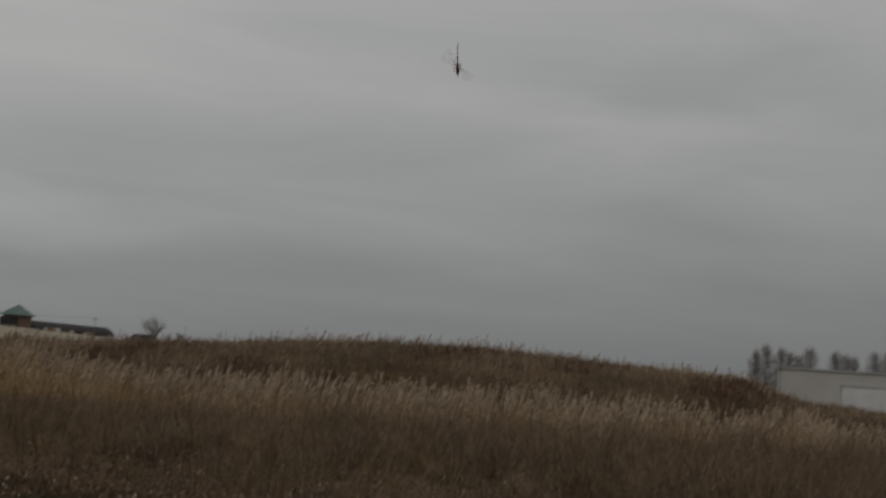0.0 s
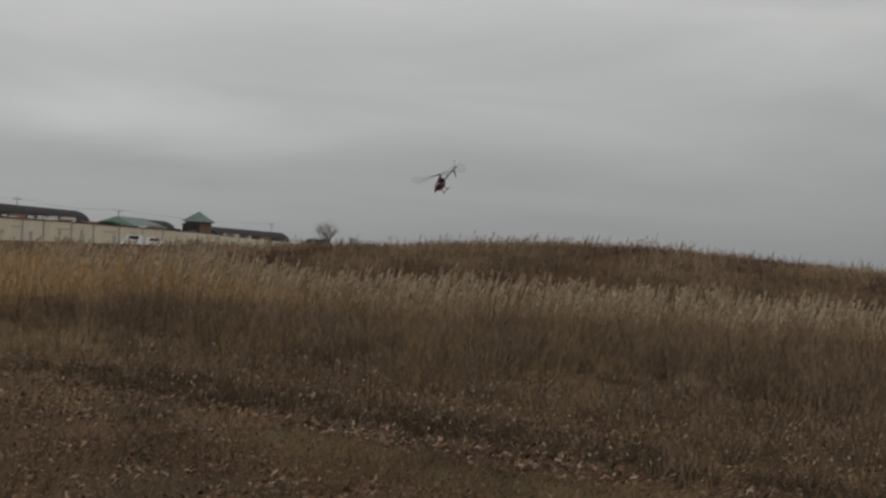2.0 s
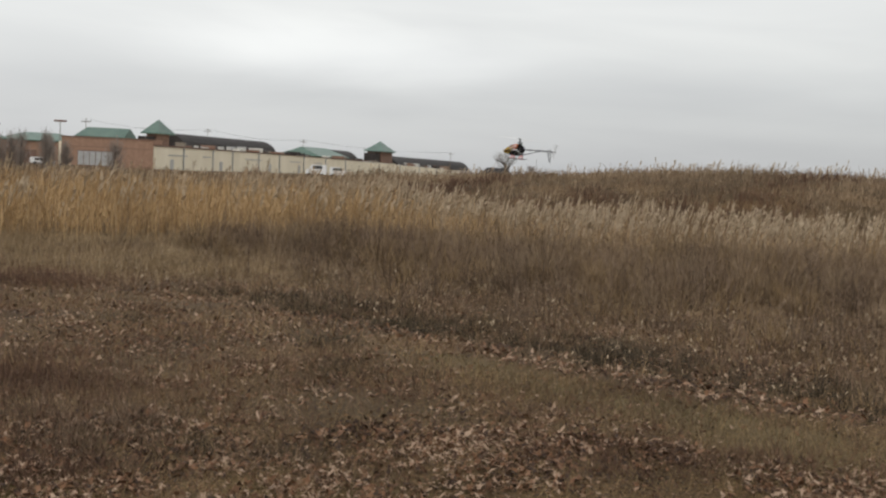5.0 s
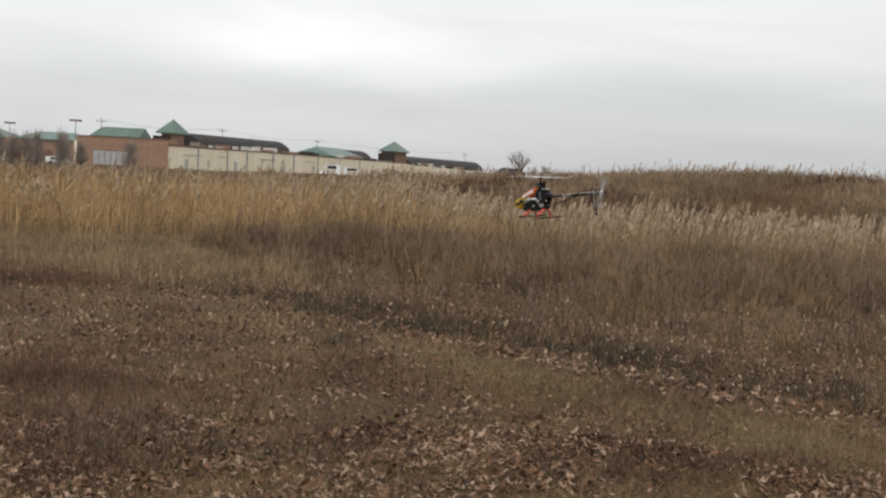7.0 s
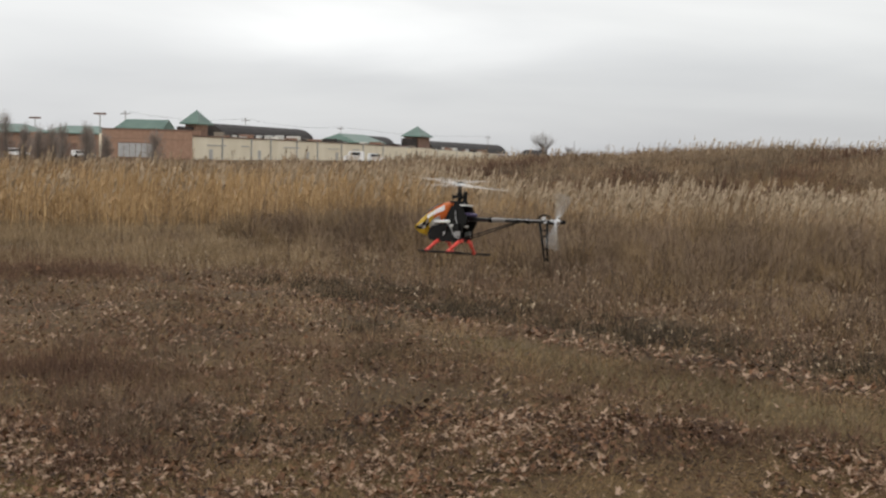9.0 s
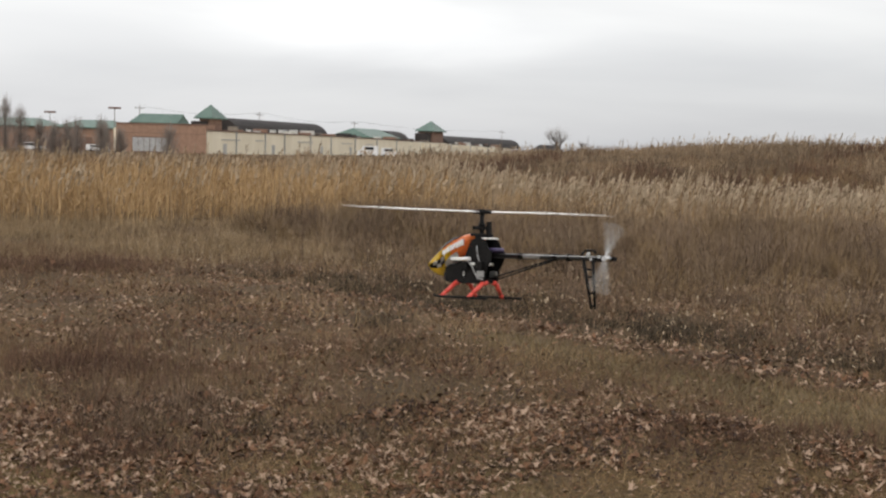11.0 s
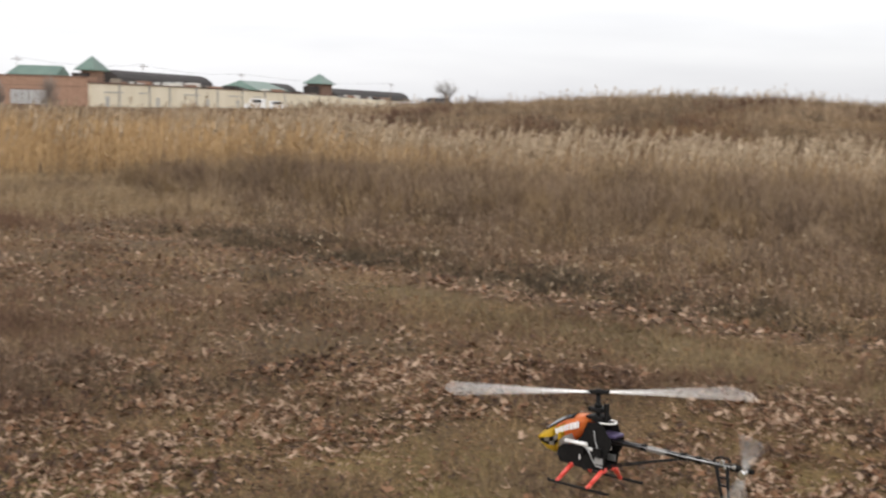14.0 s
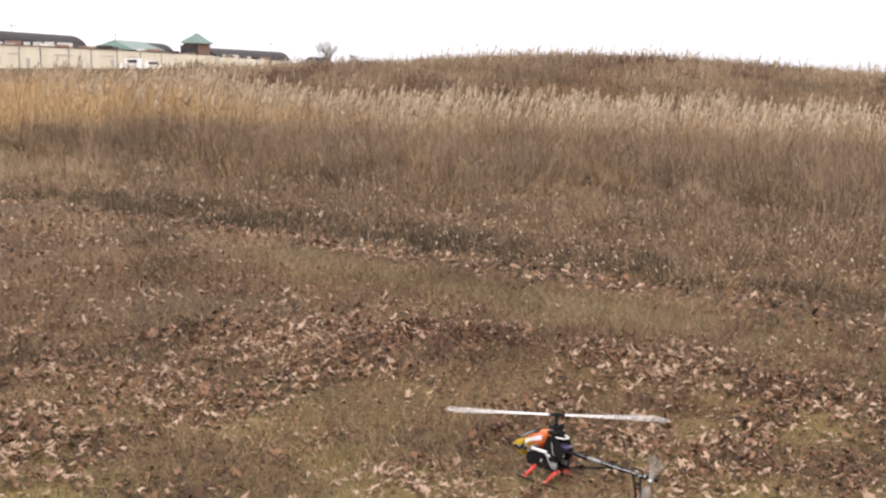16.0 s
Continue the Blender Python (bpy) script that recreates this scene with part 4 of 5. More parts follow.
# ---- trees ----
def limb_pieces(base, height, spread, seed, levels=4, first=6):
    """A bare tree: tapered limbs for the wood, and fine twigs as ribbons."""
    r = random.Random(seed)
    wood, tips = [], []

    def grow(p, way, length, radius, level):
        q = p + way * length
        wood.append((p, q, radius, radius * 0.62))
        if level == 0:
            tips.append((q, way))
            return
        for i in range(3 if level < 3 else first):
            f = r.uniform(0.45, 1.0)
            w = (way + Vector((r.uniform(-1, 1), r.uniform(-1, 1), r.uniform(-0.25, 0.7))) * spread).normalized()
            grow(p + way * length * f, w, length * r.uniform(0.55, 0.8), radius * 0.55, level - 1)

    grow(Vector(base), Vector((r.uniform(-0.05, 0.05), r.uniform(-0.05, 0.05), 1)).normalized(), height * 0.36, height * 0.022, levels - 1)
    return wood, tips


def build_bare_tree(x, y, height, spread, seed, label, twigs=9, wide=1.0, leaf=TWIG, name="tree"):
    z = float(ground_z(x, y)) - 0.05
    tree = thing(name, pose(x, y, z), label, "tree" if name == "tree" else "shrub")
    wood, tips = limb_pieces((0, 0, 0), height, spread, seed)
    m = fresh()
    for a, b, r0, r1 in wood:
        tube(m, a, b, r0, r1, 5, False)
    part("trunk", m, BARK, tree)
    p = np.array([t[0] for t in tips for _ in range(twigs)])
    n = len(p)
    o = rng.normal(0, 0.055 * height, (n, 3)) + [0, 0, 0.03 * height]
    v, q = ribbons(p, p + o * 0.5, p + o, 0.05 * wide, 0.035 * wide, 0.015 * wide)
    fast_mesh("crown", v, q, [leaf], None, tree)


def build_column_tree(x, y, height, seed, radius=1.25, twig=None, label="tall narrow grey-green tree behind the warehouse", group="row of narrow trees", n=620, fine=1.0):
    """A narrow upright tree: a straight trunk with steep twigs all the way up."""
    r = np.random.default_rng(seed)
    tree = thing("tree", pose(x, y, float(ground_z(x, y)) - 0.05), label, "tree", group)
    m = fresh()
    tube(m, (0, 0, 0), (0, 0, height), 0.16, 0.03, 6)
    part("trunk", m, BARK, tree)
    f = r.uniform(0.08, 0.97, n)
    a, w = r.uniform(0, 2 * np.pi, n), radius * np.sin(np.pi * np.clip(f, 0, 1) ** 0.8) ** 0.5 * r.uniform(0.3, 1.1, n)
    p = np.stack([0 * f, 0 * f, f * height], 1)
    o = np.stack([np.cos(a) * w, np.sin(a) * w, r.uniform(0.5, 1.5, n)], 1)
    v, q = ribbons(p, p + o * [0.7, 0.7, 0.4], p + o, 0.05 * fine, 0.13 * fine, 0.03 * fine)
    fast_mesh("crown", v, q, [twig or TWIG], None, tree)


def build_trees():
    def at(az, d):
        return d * math.sin(radians(az)), d * math.cos(radians(az))

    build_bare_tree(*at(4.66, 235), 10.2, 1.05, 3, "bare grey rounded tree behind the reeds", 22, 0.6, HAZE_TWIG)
    build_bare_tree(*at(5.85, 225), 5.0, 0.8, 5, "low grey bare shrub beside the far tree", 26, 0.7, TWIG, name="shrub")
    build_bare_tree(*at(5.45, 228), 3.9, 0.9, 8, "low grey bare shrub beside the far tree", 26, 0.7, TWIG, name="shrub")
    rnd = random.Random(12)
    for k in range(24):
        az = -13.4 if k == 0 else -30 + 14.6 * (k / 23) + rnd.uniform(-0.3, 0.3)
        build_column_tree(*at(az, rnd.uniform(112, 130)), rnd.uniform(2.5, 3.5) * (1.45 if az < -19.5 else 1.0), 60 + k, rnd.uniform(0.8, 1.5), TWIG, "bare grey-brown tree in front of the stores", "bare trees by the stores", 560, 0.22)
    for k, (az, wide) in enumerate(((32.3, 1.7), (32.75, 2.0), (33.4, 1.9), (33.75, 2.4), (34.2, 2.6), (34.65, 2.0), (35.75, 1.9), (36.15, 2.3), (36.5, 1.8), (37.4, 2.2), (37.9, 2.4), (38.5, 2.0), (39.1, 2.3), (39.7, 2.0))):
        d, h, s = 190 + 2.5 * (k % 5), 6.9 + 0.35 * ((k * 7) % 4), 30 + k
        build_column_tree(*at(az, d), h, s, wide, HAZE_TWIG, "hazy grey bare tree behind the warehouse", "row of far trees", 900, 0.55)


def build_far_woods():
    """The hazy low line of woods along the horizon."""
    n = 9000
    az = np.radians(rng.uniform(-60, 75, n))
    d = rng.uniform(640, 820, n)
    x, y = d * np.sin(az), d * np.cos(az)
    top = 3.0 + 1.6 * wave(np.degrees(az) * 1.2, d * 0.001, 1.0, 2) + rng.uniform(-1.2, 1.2, n)
    p0 = np.stack([x, y, np.full(n, -1.0)], 1)
    t = np.stack([rng.normal(0, 1.2, n), rng.normal(0, 1.2, n), np.clip(top, 1.5, 9)], 1)
    v, q = ribbons(p0, p0 + t * 0.6, p0 + t, 1.2, 1.6, 0.3)
    tagged(fast_mesh("far_woods", v, q, [TWIG]), "hazy far woods along the horizon", "woods", kind="stuff")


for wx, wy, wh, ws in ((-0.73, 17.3, 0.75, 1), (0.42, 16.8, 0.95, 2), (-1.4, 19.2, 0.8, 3), (1.7, 18.6, 0.9, 4), (0.0, 15.6, 0.45, 5), (3.1, 17.0, 0.85, 6), (4.4, 16.2, 0.8, 7), (5.6, 15.2, 0.75, 8), (-2.6, 20.5, 0.7, 9), (2.4, 20.8, 0.95, 10), (6.6, 16.6, 0.9, 11), (8.2, 15.5, 0.8, 12)):
    build_tall_weed(wx, wy, wh, ws)
build_mall()
build_far_store()
build_warehouse()
build_poles()
build_power_line()
build_vehicle(-22.9, 306, 176, 5.0, 2.0, 2.75, "van")
build_vehicle(-17.6, 312, 4, 4.8, 1.9, 2.3, "pickup_truck")
build_vehicle(-79, 225, 10, 4.6, 1.8, 1.6, "car")
build_vehicle(-70, 236, 15, 4.6, 1.8, 1.5, "car")
build_trees()
build_far_woods()


# ---- the model helicopter: x forward, y to its left, z up from the skids ----
HELI_SECTIONS = [  # x, bottom, top, half width
    (0.310, 0.136, 0.144, 0.004), (0.285, 0.116, 0.164, 0.017), (0.250, 0.100, 0.191, 0.031), (0.215, 0.092, 0.217, 0.042),
    (0.185, 0.092, 0.236, 0.049), (0.160, 0.112, 0.250, 0.054), (0.125, 0.146, 0.265, 0.058), (0.085, 0.168, 0.277, 0.057),
    (0.045, 0.200, 0.282, 0.050), (0.005, 0.244, 0.281, 0.038)]


def canopy_patch(i0, i1, a0, a1, grow=0.0, seg=10):
    """A piece of the canopy shell between two sections and two angles, 0 at the crown and 180 at the keel."""
    m = fresh()
    rows = []
    for x, lo, hi, w in HELI_SECTIONS[i0:i1 + 1]:
        zc, h = (lo + hi) / 2, (hi - lo) / 2
        ring = []
        for k in range(seg + 1):
            a = radians(a0 + (a1 - a0) * k / seg)
            s, c = math.sin(a), math.cos(a)
            ring.append(m.verts.new((x + grow * 0.5, math.copysign(abs(s) ** 0.85, s) * (w + grow), zc + math.copysign(abs(c) ** 0.9, c) * (h + grow))))
        rows.append(ring)
    for r0, r1 in zip(rows[:-1], rows[1:]):
        for k in range(seg):
            f = m.faces.new((r0[k], r0[k + 1], r1[k + 1], r1[k]))
            f.smooth = True
    bmesh.ops.solidify(m, geom=m.faces[:], thickness=0.002)
    return m


def side_plate(y):
    """One carbon side frame, a plate with lightening slots."""
    m = fresh()
    prof = [(0.165, 0.072), (0.17, 0.14), (0.10, 0.152), (0.05, 0.19), (0.02, 0.255), (-0.03, 0.268), (-0.065, 0.25), (-0.085, 0.215), (-0.10, 0.205), (-0.10, 0.172), (-0.075, 0.13), (-0.065, 0.07), (0.05, 0.064)]
    for o in (0.0, 0.0025):
        m.faces.new([m.verts.new((x, y + o, z)) for x, z in prof])
    fs = list(m.faces)
    a, b = fs[0].verts[:], fs[1].verts[:]
    for i in range(len(prof)):
        j = (i + 1) % len(prof)
        m.faces.new((a[i], a[j], b[j], b[i]))
    bmesh.ops.recalc_face_normals(m, faces=m.faces)
    return m


def build_helicopter():
    heli = new("model_helicopter")
    tagged(heli, "radio-controlled model helicopter with orange and yellow canopy", "model helicopter")
    # canopy, in its painted fields
    can = part("canopy", canopy_patch(0, 9, -180, 180, 0.0, 32), ORANGE, heli, "glossy orange canopy")
    part("nose_paint", canopy_patch(0, 4, -180, 180, 0.0012, 32), YELLOW, can, "yellow nose")
    for s in (-1, 1):
        part("cheek_paint", canopy_patch(4, 6, s * 60, s * 150, 0.0014, 14), YELLOW, can, "yellow cheek")
        part("side_stripe", canopy_patch(5, 7, s * 108, s * 158, 0.0022, 10), WHITE_GLOSS, can, "white side stripe")
        part("windscreen", canopy_patch(2, 7, s * 6, s * 46, 0.0030, 6), DARK_GLASS, can, "dark window border")
        part("window_panel", canopy_patch(2, 6, s * 12, s * 40, 0.0042, 6), SCREEN, can, "silver-grey window panel")
        for i0, i1, a0, a1, paint in ((1, 2, 86, 112, CARBON), (2, 3, 86, 99, WHITE_GLOSS), (2, 3, 99, 112, CARBON), (3, 4, 86, 99, CARBON), (3, 4, 99, 112, WHITE_GLOSS), (4, 5, 86, 99, WHITE_GLOSS), (4, 5, 99, 112, CARBON)):
            part("checker_marking", canopy_patch(i0, i1, s * a0, s * a1, 0.0032, 3), paint, can, "black and white check marking")
        for k, (x0, x1) in enumerate(((0.176, 0.162), (0.158, 0.151), (0.147, 0.134), (0.130, 0.119), (0.115, 0.105), (0.098, 0.084), (0.080, 0.067), (0.063, 0.051))):
            m = fresh()
            z, y = 0.186 + 0.0062 * k, s * (0.0525 + 0.0012 * min(k, 5))
            box(m, (x1, y - 0.004, z), (x0, y + 0.004, z + 0.020 + 0.001 * k), 0.001)
            part("lettering_bar", m, WHITE_GLOSS, can, "white bar of stylised lettering")
    # frame, drive and electronics
    for y in (-0.044, 0.0415):
        part("side_frame", side_plate(y), CARBON, heli, "black carbon side frame")
    m = fresh()
    box(m, (-0.06, -0.0412, 0.068), (0.16, 0.0412, 0.086), 0.003)
    part("bottom_plate", m, CARBON, heli)
    m = fresh()
    box(m, (0.035, -0.036, 0.088), (0.185, 0.036, 0.14), 0.006)
    part("battery_pack", m, RUBBER, heli)
    m = fresh()
    tube(m, (0.02, 0, 0.115), (0.02, 0, 0.165), 0.025, 0.025, 18)
    part("motor", m, GREY_METAL, heli)
    m = fresh()
    tube(m, (-0.005, 0, 0.145), (-0.005, 0, 0.157), 0.054, 0.054, 28)
    part("main_gear", m, WHITE_GLOSS, heli, "white main gear")
    for y, x in ((0.052, 0.045), (-0.052, 0.045), (0.052, -0.04), (-0.052, -0.04)):
        m = fresh()
        box(m, (x - 0.02, y - 0.008, 0.125), (x + 0.02, y + 0.008, 0.162), 0.002)
        part("servo", m, CARBON, heli)
    m = fresh()
    tube(m, (0.115, 0.060, 0.168), (0.005, 0.064, 0.172), 0.0085, 0.0085, 12)
    part("white_tube", m, WHITE_GLOSS, heli, "white tube beside the frame")
    m = fresh()
    pipe(m, [(0.03, 0.058, 0.165), (0.0, 0.062, 0.15), (-0.02, 0.060, 0.115), (-0.035, 0.055, 0.09), (-0.06, 0.045, 0.085)], 0.003)
    pipe(m, [(-0.02, 0.05, 0.23), (-0.03, 0.055, 0.19), (-0.045, 0.052, 0.15), (-0.05, 0.045, 0.11)], 0.0025)
    part("wiring", m, WIRE, heli, "loose grey wiring")
    for y in (0.043, -0.043):
        m = fresh()
        box(m, (-0.062, y - 0.007, 0.095), (-0.022, y + 0.007, 0.122), 0.002)
        part("receiver", m, GREY_METAL, heli)
    m = fresh()
    box(m, (-0.11, -0.032, 0.205), (-0.03, 0.032, 0.222), 0.006)
    part("gyro_shelf", m, PURPLE, heli)
    m = fresh()
    tube(m, (0, 0, 0.14), (0, 0, 0.378), 0.011, 0.0095, 12)
    part("main_shaft", m, CARBON, heli)
    m = fresh()
    tube(m, (0, 0, 0.300), (0, 0, 0.316), 0.030, 0.026, 18)
    tube(m, (0, 0, 0.316), (0, 0, 0.330), 0.017, 0.014, 16)
    for k in range(3):
        a = radians(30 + 120 * k)
        box(m, (0.030 * math.cos(a) - 0.008, 0.030 * math.sin(a) - 0.008, 0.300), (0.030 * math.cos(a) + 0.008, 0.030 * math.sin(a) + 0.008, 0.316))
        tube(m, (0.040 * math.cos(a), 0.040 * math.sin(a), 0.19), (0.032 * math.cos(a), 0.032 * math.sin(a), 0.305), 0.0022, 0.0022, 6)
    box(m, (-0.050, -0.010, 0.255), (-0.036, 0.010, 0.335), 0.002)
    box(m, (-0.040, -0.036, 0.262), (0.034, 0.036, 0.284), 0.004)
    part("swashplate", m, CARBON, heli, "black swashplate and links")
    m = fresh()
    pipe(m, [(-0.045 + 0.042 * math.cos(k * 0.5), 0.036 * math.sin(k * 0.5), 0.262) for k in range(14)], 0.0042, 6)
    part("antenna_loop", m, WHITE_GLOSS, heli, "pale loop of cable")
    # tail
    m = fresh()
    tube(m, (-0.075, 0, 0.19), (-0.655, 0, 0.19), 0.0115, 0.0105, 14)
    part("tail_boom", m, BOOM, heli, "black tail boom")
    for x in (-0.22, -0.40, -0.47):
        m = fresh()
        tube(m, (x, 0, 0.19), (x - 0.022, 0, 0.19), 0.0145, 0.0145, 14)
        part("boom_clamp", m, CARBON, heli)
    m = fresh()
    tube(m, (-0.245, 0, 0.19), (-0.335, 0, 0.19), 0.0118, 0.0117, 14)
    part("boom_sticker", m, STICKER, heli, "grey sticker round the boom")
    m = fresh()
    box(m, (-0.058, 0.0442, 0.125), (-0.030, 0.0475, 0.146), 0.001)
    part("frame_sticker", m, WHITE_GLOSS, heli, "small white sticker")
    m = fresh()
    box(m, (0.052, 0.0442, 0.098), (0.058, 0.0470, 0.118), 0.001)
    part("frame_sticker", m, WHITE_GLOSS, heli, "small white sticker")
    for s in (-1, 1):
        m = fresh()
        tube(m, (-0.065, s * 0.034, 0.085), (-0.415, s * 0.012, 0.183), 0.0032, 0.0032, 8)
        part("boom_brace", m, CARBON, heli)
    m = fresh()
    tube(m, (-0.08, 0.016, 0.196), (-0.645, 0.016, 0.196), 0.0014, 0.0014, 6)
    part("tail_pushrod", m, ALUMINIUM, heli)
    m = fresh()
    box(m, (-0.655, -0.011, 0.177), (-0.615, 0.011, 0.203), 0.005)
    tube(m, (-0.655, 0, 0.19), (-0.712, 0, 0.19), 0.011, 0.009, 12)
    tube(m, (-0.695, 0.0, 0.19), (-0.695, 0.044, 0.19), 0.0055, 0.0055, 12)
    pipe(m, [(-0.548, 0.008, 0.192), (-0.556, 0.008, 0.214), (-0.575, 0.008, 0.222), (-0.612, 0.008, 0.222), (-0.622, 0.008, 0.208)], 0.0045, 8)
    gearbox = part("tail_gearbox", m, CARBON, heli, "black tail gearbox")
    for x, z, r in ((-0.588, 0.206, 0.009), (-0.60, 0.185, 0.006), (-0.640, 0.196, 0.007), (-0.672, 0.186, 0.008)):
        m = fresh()
        tube(m, (x, 0.010, z), (x, 0.018, z), r, r * 0.8, 10)
        part("bolt", m, ALUMINIUM, gearbox, "bright bolt")
    m = fresh()
    # open fin of two spars with rungs
    tube(m, (-0.556, 0.004, 0.19), (-0.604, 0.004, -0.012), 0.0075, 0.0045, 8)
    tube(m, (-0.604, 0.004, 0.19), (-0.622, 0.004, -0.012), 0.0075, 0.0045, 8)
    for z in (0.145, 0.115, 0.05, 0.0):
        f = (0.19 - z) / 0.202
        tube(m, (-0.556 - 0.048 * f, 0.004, z), (-0.604 - 0.018 * f, 0.004, z), 0.0045, 0.0045, 6)
    part("tail_fin", m, CARBON, heli, "black open tail fin")
    # landing gear
    for x in (0.095, -0.06):
        for s in (-1, 1):
            m = fresh()
            pts = [(x, s * 0.020, 0.072), (x + 0.004, s * 0.046, 0.066), (x + 0.020, s * 0.094, 0.022), (x + 0.024, s * 0.113, 0.006)]
            for (a, b_, r0, r1) in ((pts[0], pts[1], 0.0100, 0.0105), (pts[1], pts[2], 0.0105, 0.0085), (pts[2], pts[3], 0.0085, 0.0090)):
                tube(m, a, b_, r0, r1, 10)
            part("landing_strut", m, RED_LEG, heli, "bright red landing strut")
    for s in (-1, 1):
        m = fresh()
        pipe(m, [(0.165, s * 0.114, 0.010), (0.15, s * 0.114, 0.006), (-0.13, s * 0.114, 0.006), (-0.145, s * 0.114, 0.008)], 0.0056, 10)
        part("skid", m, CARBON, heli, "dark skid tube")
    # rotors; each turns as one piece
    m = fresh()
    tube(m, (0, 0, -0.012), (0, 0, 0.012), 0.012, 0.012, 14)
    box(m, (-0.026, -0.011, -0.009), (0.026, 0.011, 0.009), 0.004)
    for s in (-1, 1):
        box(m, (s * 0.034 - 0.012, -0.013, -0.008), (s * 0.034 + 0.012, 0.013, 0.008), 0.003)
        tube(m, (s * 0.055, 0.013 * s, 0), (s * 0.055, 0.032 * s, -0.004), 0.004, 0.003, 8)
    head = part("main_rotor", m, CARBON, heli, "black rotor head")
    for s in (-1, 1):
        m = fresh()
        prof = [(-0.030, 0.0), (-0.012, 0.0045), (0.012, 0.0042), (0.021, 0.0), (0.012, -0.003), (-0.012, -0.003)]
        rings = []
        for r, tw, ch in ((0.040, 0.35, 0.6), (0.06, 0.0, 1.0), (0.612, 0.0, 1.0), (0.622, 0.0, 0.7)):
            rings.append([m.verts.new((s * r, -s * y * ch, 0.006 * (r - 0.1) + z * (1 - tw * 0.3))) for y, z in prof])
        for a, b in zip(rings[:-1], rings[1:]):
            for i in range(6):
                m.faces.new((a[i], a[(i + 1) % 6], b[(i + 1) % 6], b[i]))
        m.faces.new(rings[0])
        m.faces.new(rings[-1])
        bmesh.ops.recalc_face_normals(m, faces=m.faces)
        part("main_blade", m, BLADE, head, "white rotor blade")
    m = fresh()
    tube(m, (0, -0.012, 0), (0, 0.016, 0), 0.014, 0.011, 12)
    box(m, (-0.028, -0.006, -0.006), (0.028, 0.006, 0.006), 0.002)
    tail = part("tail_rotor", m, ALUMINIUM, heli, "bright tail rotor hub")
    for s in (-1, 1):
        m = fresh()
        box(m, (min(s * 0.026, s * 0.142), -0.0016, -0.010), (max(s * 0.026, s * 0.142), 0.0016, 0.010), 0.0012)
        part("tail_blade", m, BLADE_BLACK, tail, "grey tail blade")
    return heli, head, tail


heli, main_rotor, tail_rotor = build_helicopter()


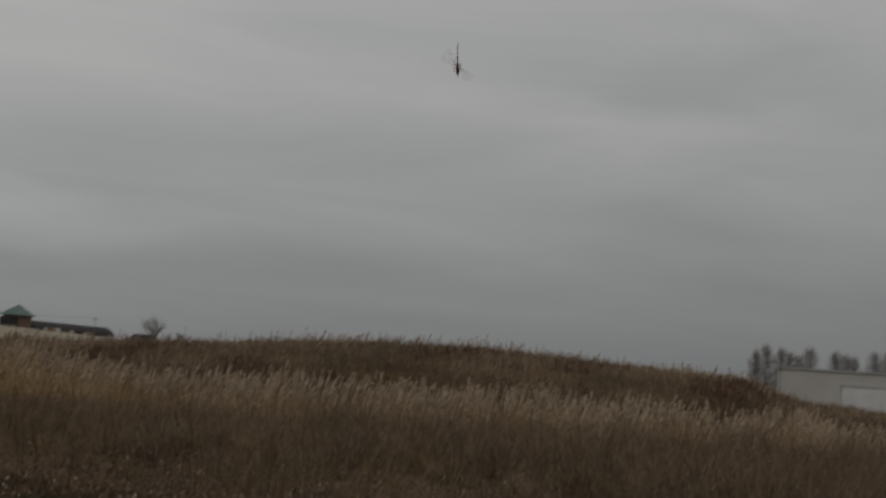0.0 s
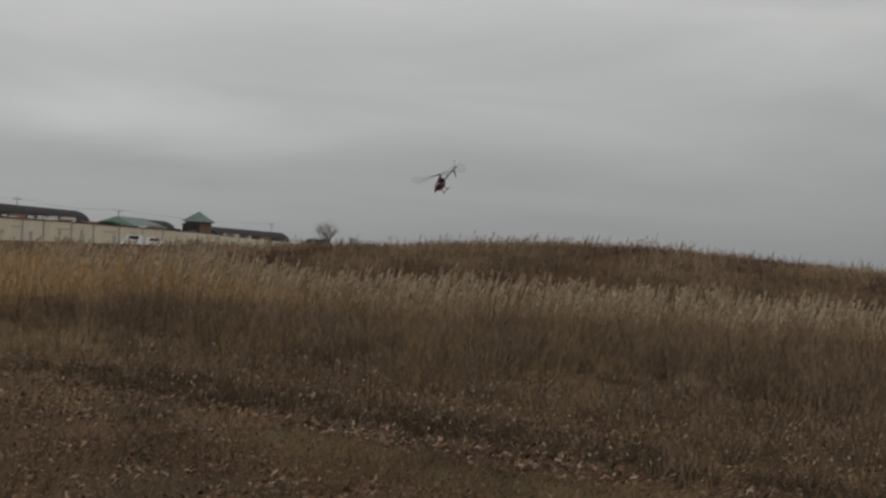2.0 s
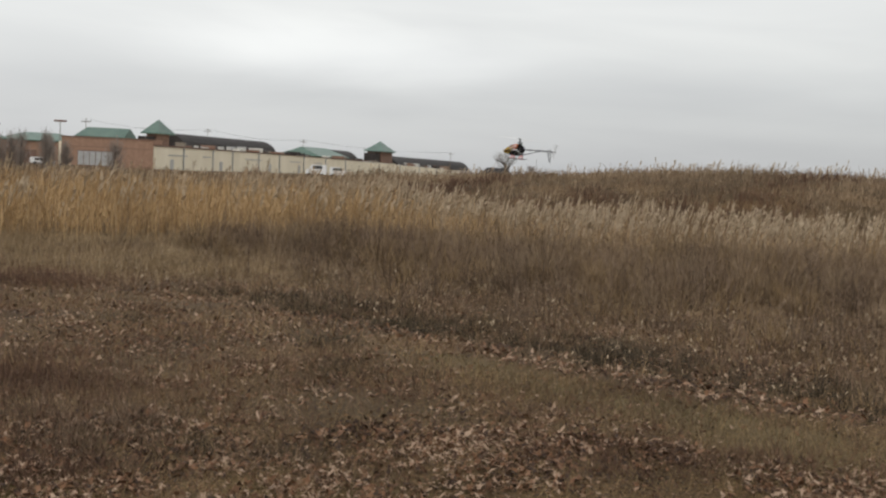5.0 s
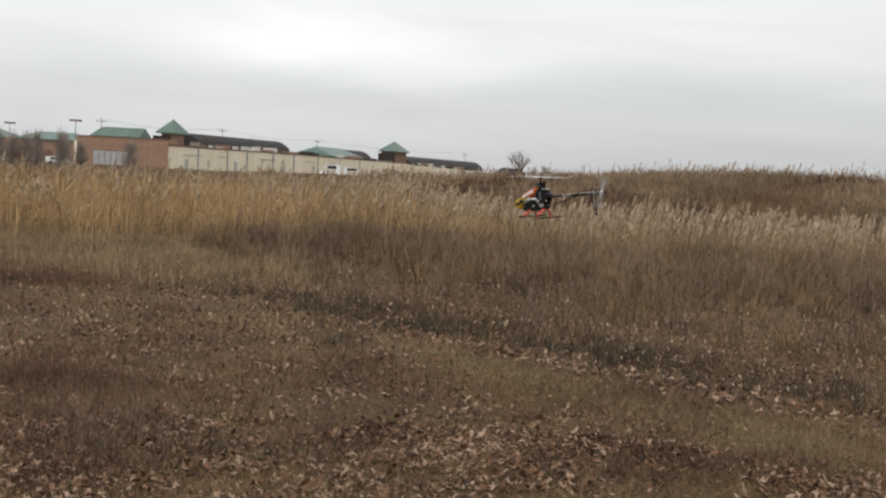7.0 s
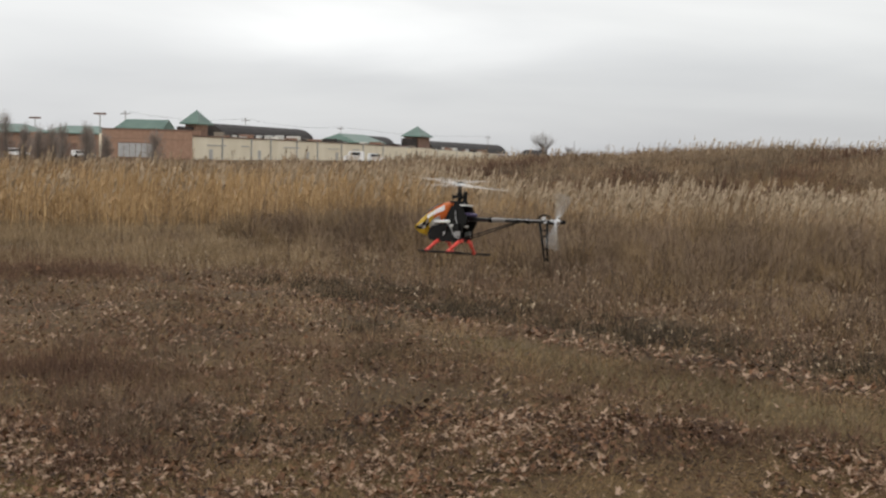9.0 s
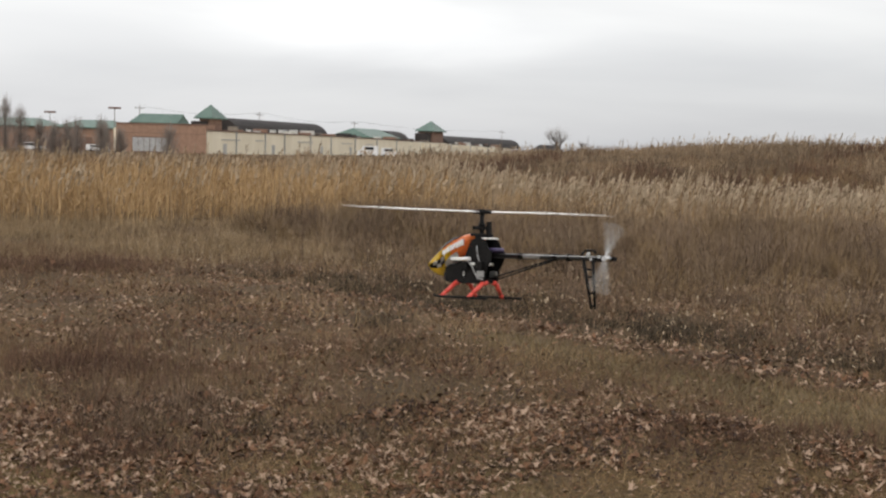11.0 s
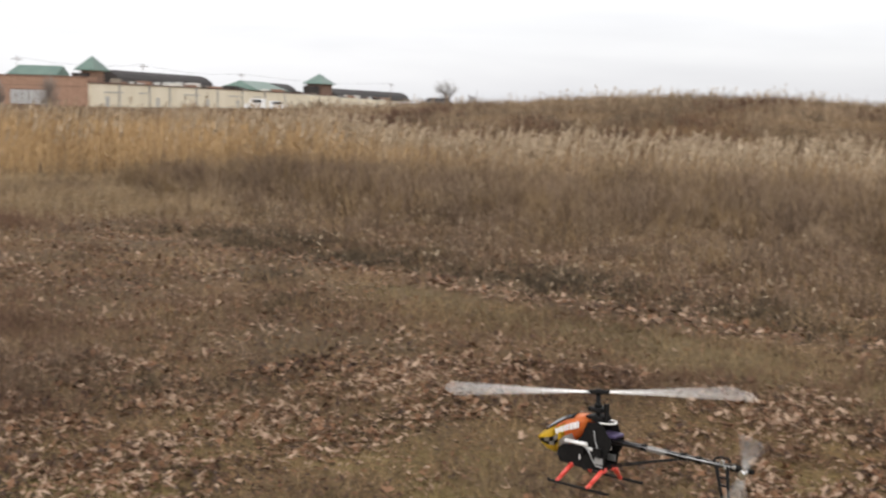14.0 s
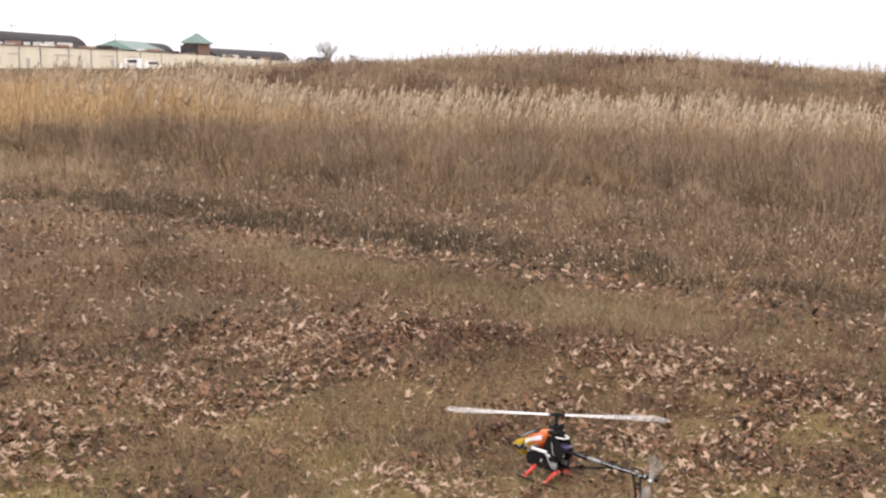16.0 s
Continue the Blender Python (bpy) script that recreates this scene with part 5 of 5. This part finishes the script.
# ---- what moves ----
# seconds, place, yaw, pitch and roll of the helicopter
FLIGHT = [
    (0.0, 11.88, 37.15, 11.54, 47.0, 81.1, 154.7),
    (0.25, 10.4, 34.97, 8.72, 70.9, 30.2, 175.8),
    (0.5, 8.98, 32.46, 6.5, 75.2, -17.3, 176.3),
    (0.75, 7.92, 29.64, 5.98, 54.1, -40.6, 169.5),
    (1.0, 6.27, 26.94, 5.78, -28.3, -51.3, -130.9),
    (1.2, 5.71, 26.07, 5.65, -19.7, 10.0, -148.5),
    (1.5, 5.09, 25.19, 5.21, -27.1, 72.7, -151.8),
    (1.8, 4.96, 25.62, 4.16, 132, 57, 0),
    (2.0, 4.51, 25.95, 3.33, 110, 27, 0),
    (2.25, 4.18, 25.95, 3.05, 104, 19, 0),
    (2.5, 3.87, 25.91, 2.77, 101, 12, 0),
    (2.75, 3.63, 25.87, 2.45, 111, 6, 1),
    (3.0, 3.45, 25.82, 2.142, 145, 1.1, 3),
    (3.5, 3.08, 25.11, 2.301, 161, 0.1, 0.5),
    (4.0, 2.70, 24.60, 2.54, 156, -2.5, -3),
    (4.5, 2.36, 24.30, 2.44, 159, -3.6, -1),
    (7.0, 1.13, 11.32, 1.61, 138.6, 6.6, 3),
    (7.5, 1.01, 10.08, 1.505, 141, 3.1, 3),
    (8.0, 0.74, 8.72, 1.652, 140.5, 2.8, 3),
    (8.5, 0.40, 7.69, 1.618, 140.5, 1.7, 5),
    (9.0, 0.07, 6.53, 1.461, 137.9, 1.8, 5),
    (9.5, -0.14, 6.11, 1.381, 136.3, 2.3, 6),
    (12.0, 0.24, 4.80, 1.32, 138, 4.0, 3),
    (12.5, 0.09, 4.67, 1.083, 132.7, 0.7, 8),
    (13.0, 0.18, 4.53, 0.888, 124.1, -11.4, 0),
    (13.5, 0.59, 4.75, 0.591, 127.1, -5.6, 0),
    (14.0, 1.04, 4.74, 0.486, 130.7, 2.0, 0),
    (14.5, 1.37, 5.03, 0.319, 130.6, 3.8, 2),
    (15.0, 1.75, 6.35, float(ground_z(1.75, 6.35)) + 0.005, 131, 0, 0),
    (15.5, 1.83, 6.40, float(ground_z(1.83, 6.40)) + 0.005, 124, 0, 0),
    (16.0, 1.80, 6.36, float(ground_z(1.80, 6.36)) + 0.005, 123, 0, 2)]


# seconds, and the lean of the rotor disc about the helicopter's long and cross axes, fitted to the camera's view
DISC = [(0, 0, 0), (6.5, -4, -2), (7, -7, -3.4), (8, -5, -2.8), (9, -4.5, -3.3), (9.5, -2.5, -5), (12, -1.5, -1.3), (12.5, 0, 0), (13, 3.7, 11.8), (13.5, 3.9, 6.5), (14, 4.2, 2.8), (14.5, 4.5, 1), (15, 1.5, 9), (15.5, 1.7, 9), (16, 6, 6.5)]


def motions():
    walk(heli, [(t, pose(x, y, z, r, p, w)) for t, x, y, z, w, p, r in FLIGHT])
    blade, rows, tail_rows = 45.0, [], []
    for i in range(481):
        t = i / 30
        # blade phase chosen by how the blades look from the camera
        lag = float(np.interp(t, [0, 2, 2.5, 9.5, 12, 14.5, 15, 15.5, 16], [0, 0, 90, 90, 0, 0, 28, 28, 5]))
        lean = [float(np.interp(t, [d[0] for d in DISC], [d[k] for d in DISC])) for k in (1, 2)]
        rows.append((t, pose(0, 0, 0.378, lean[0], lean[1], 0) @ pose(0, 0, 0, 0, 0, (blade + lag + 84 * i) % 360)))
        tail_rows.append((t, pose(-0.695, 0.042, 0.19, 0, (75 + 84 * i) % 360, 0)))
    walk(main_rotor, rows)
    walk(tail_rotor, tail_rows)


motions()
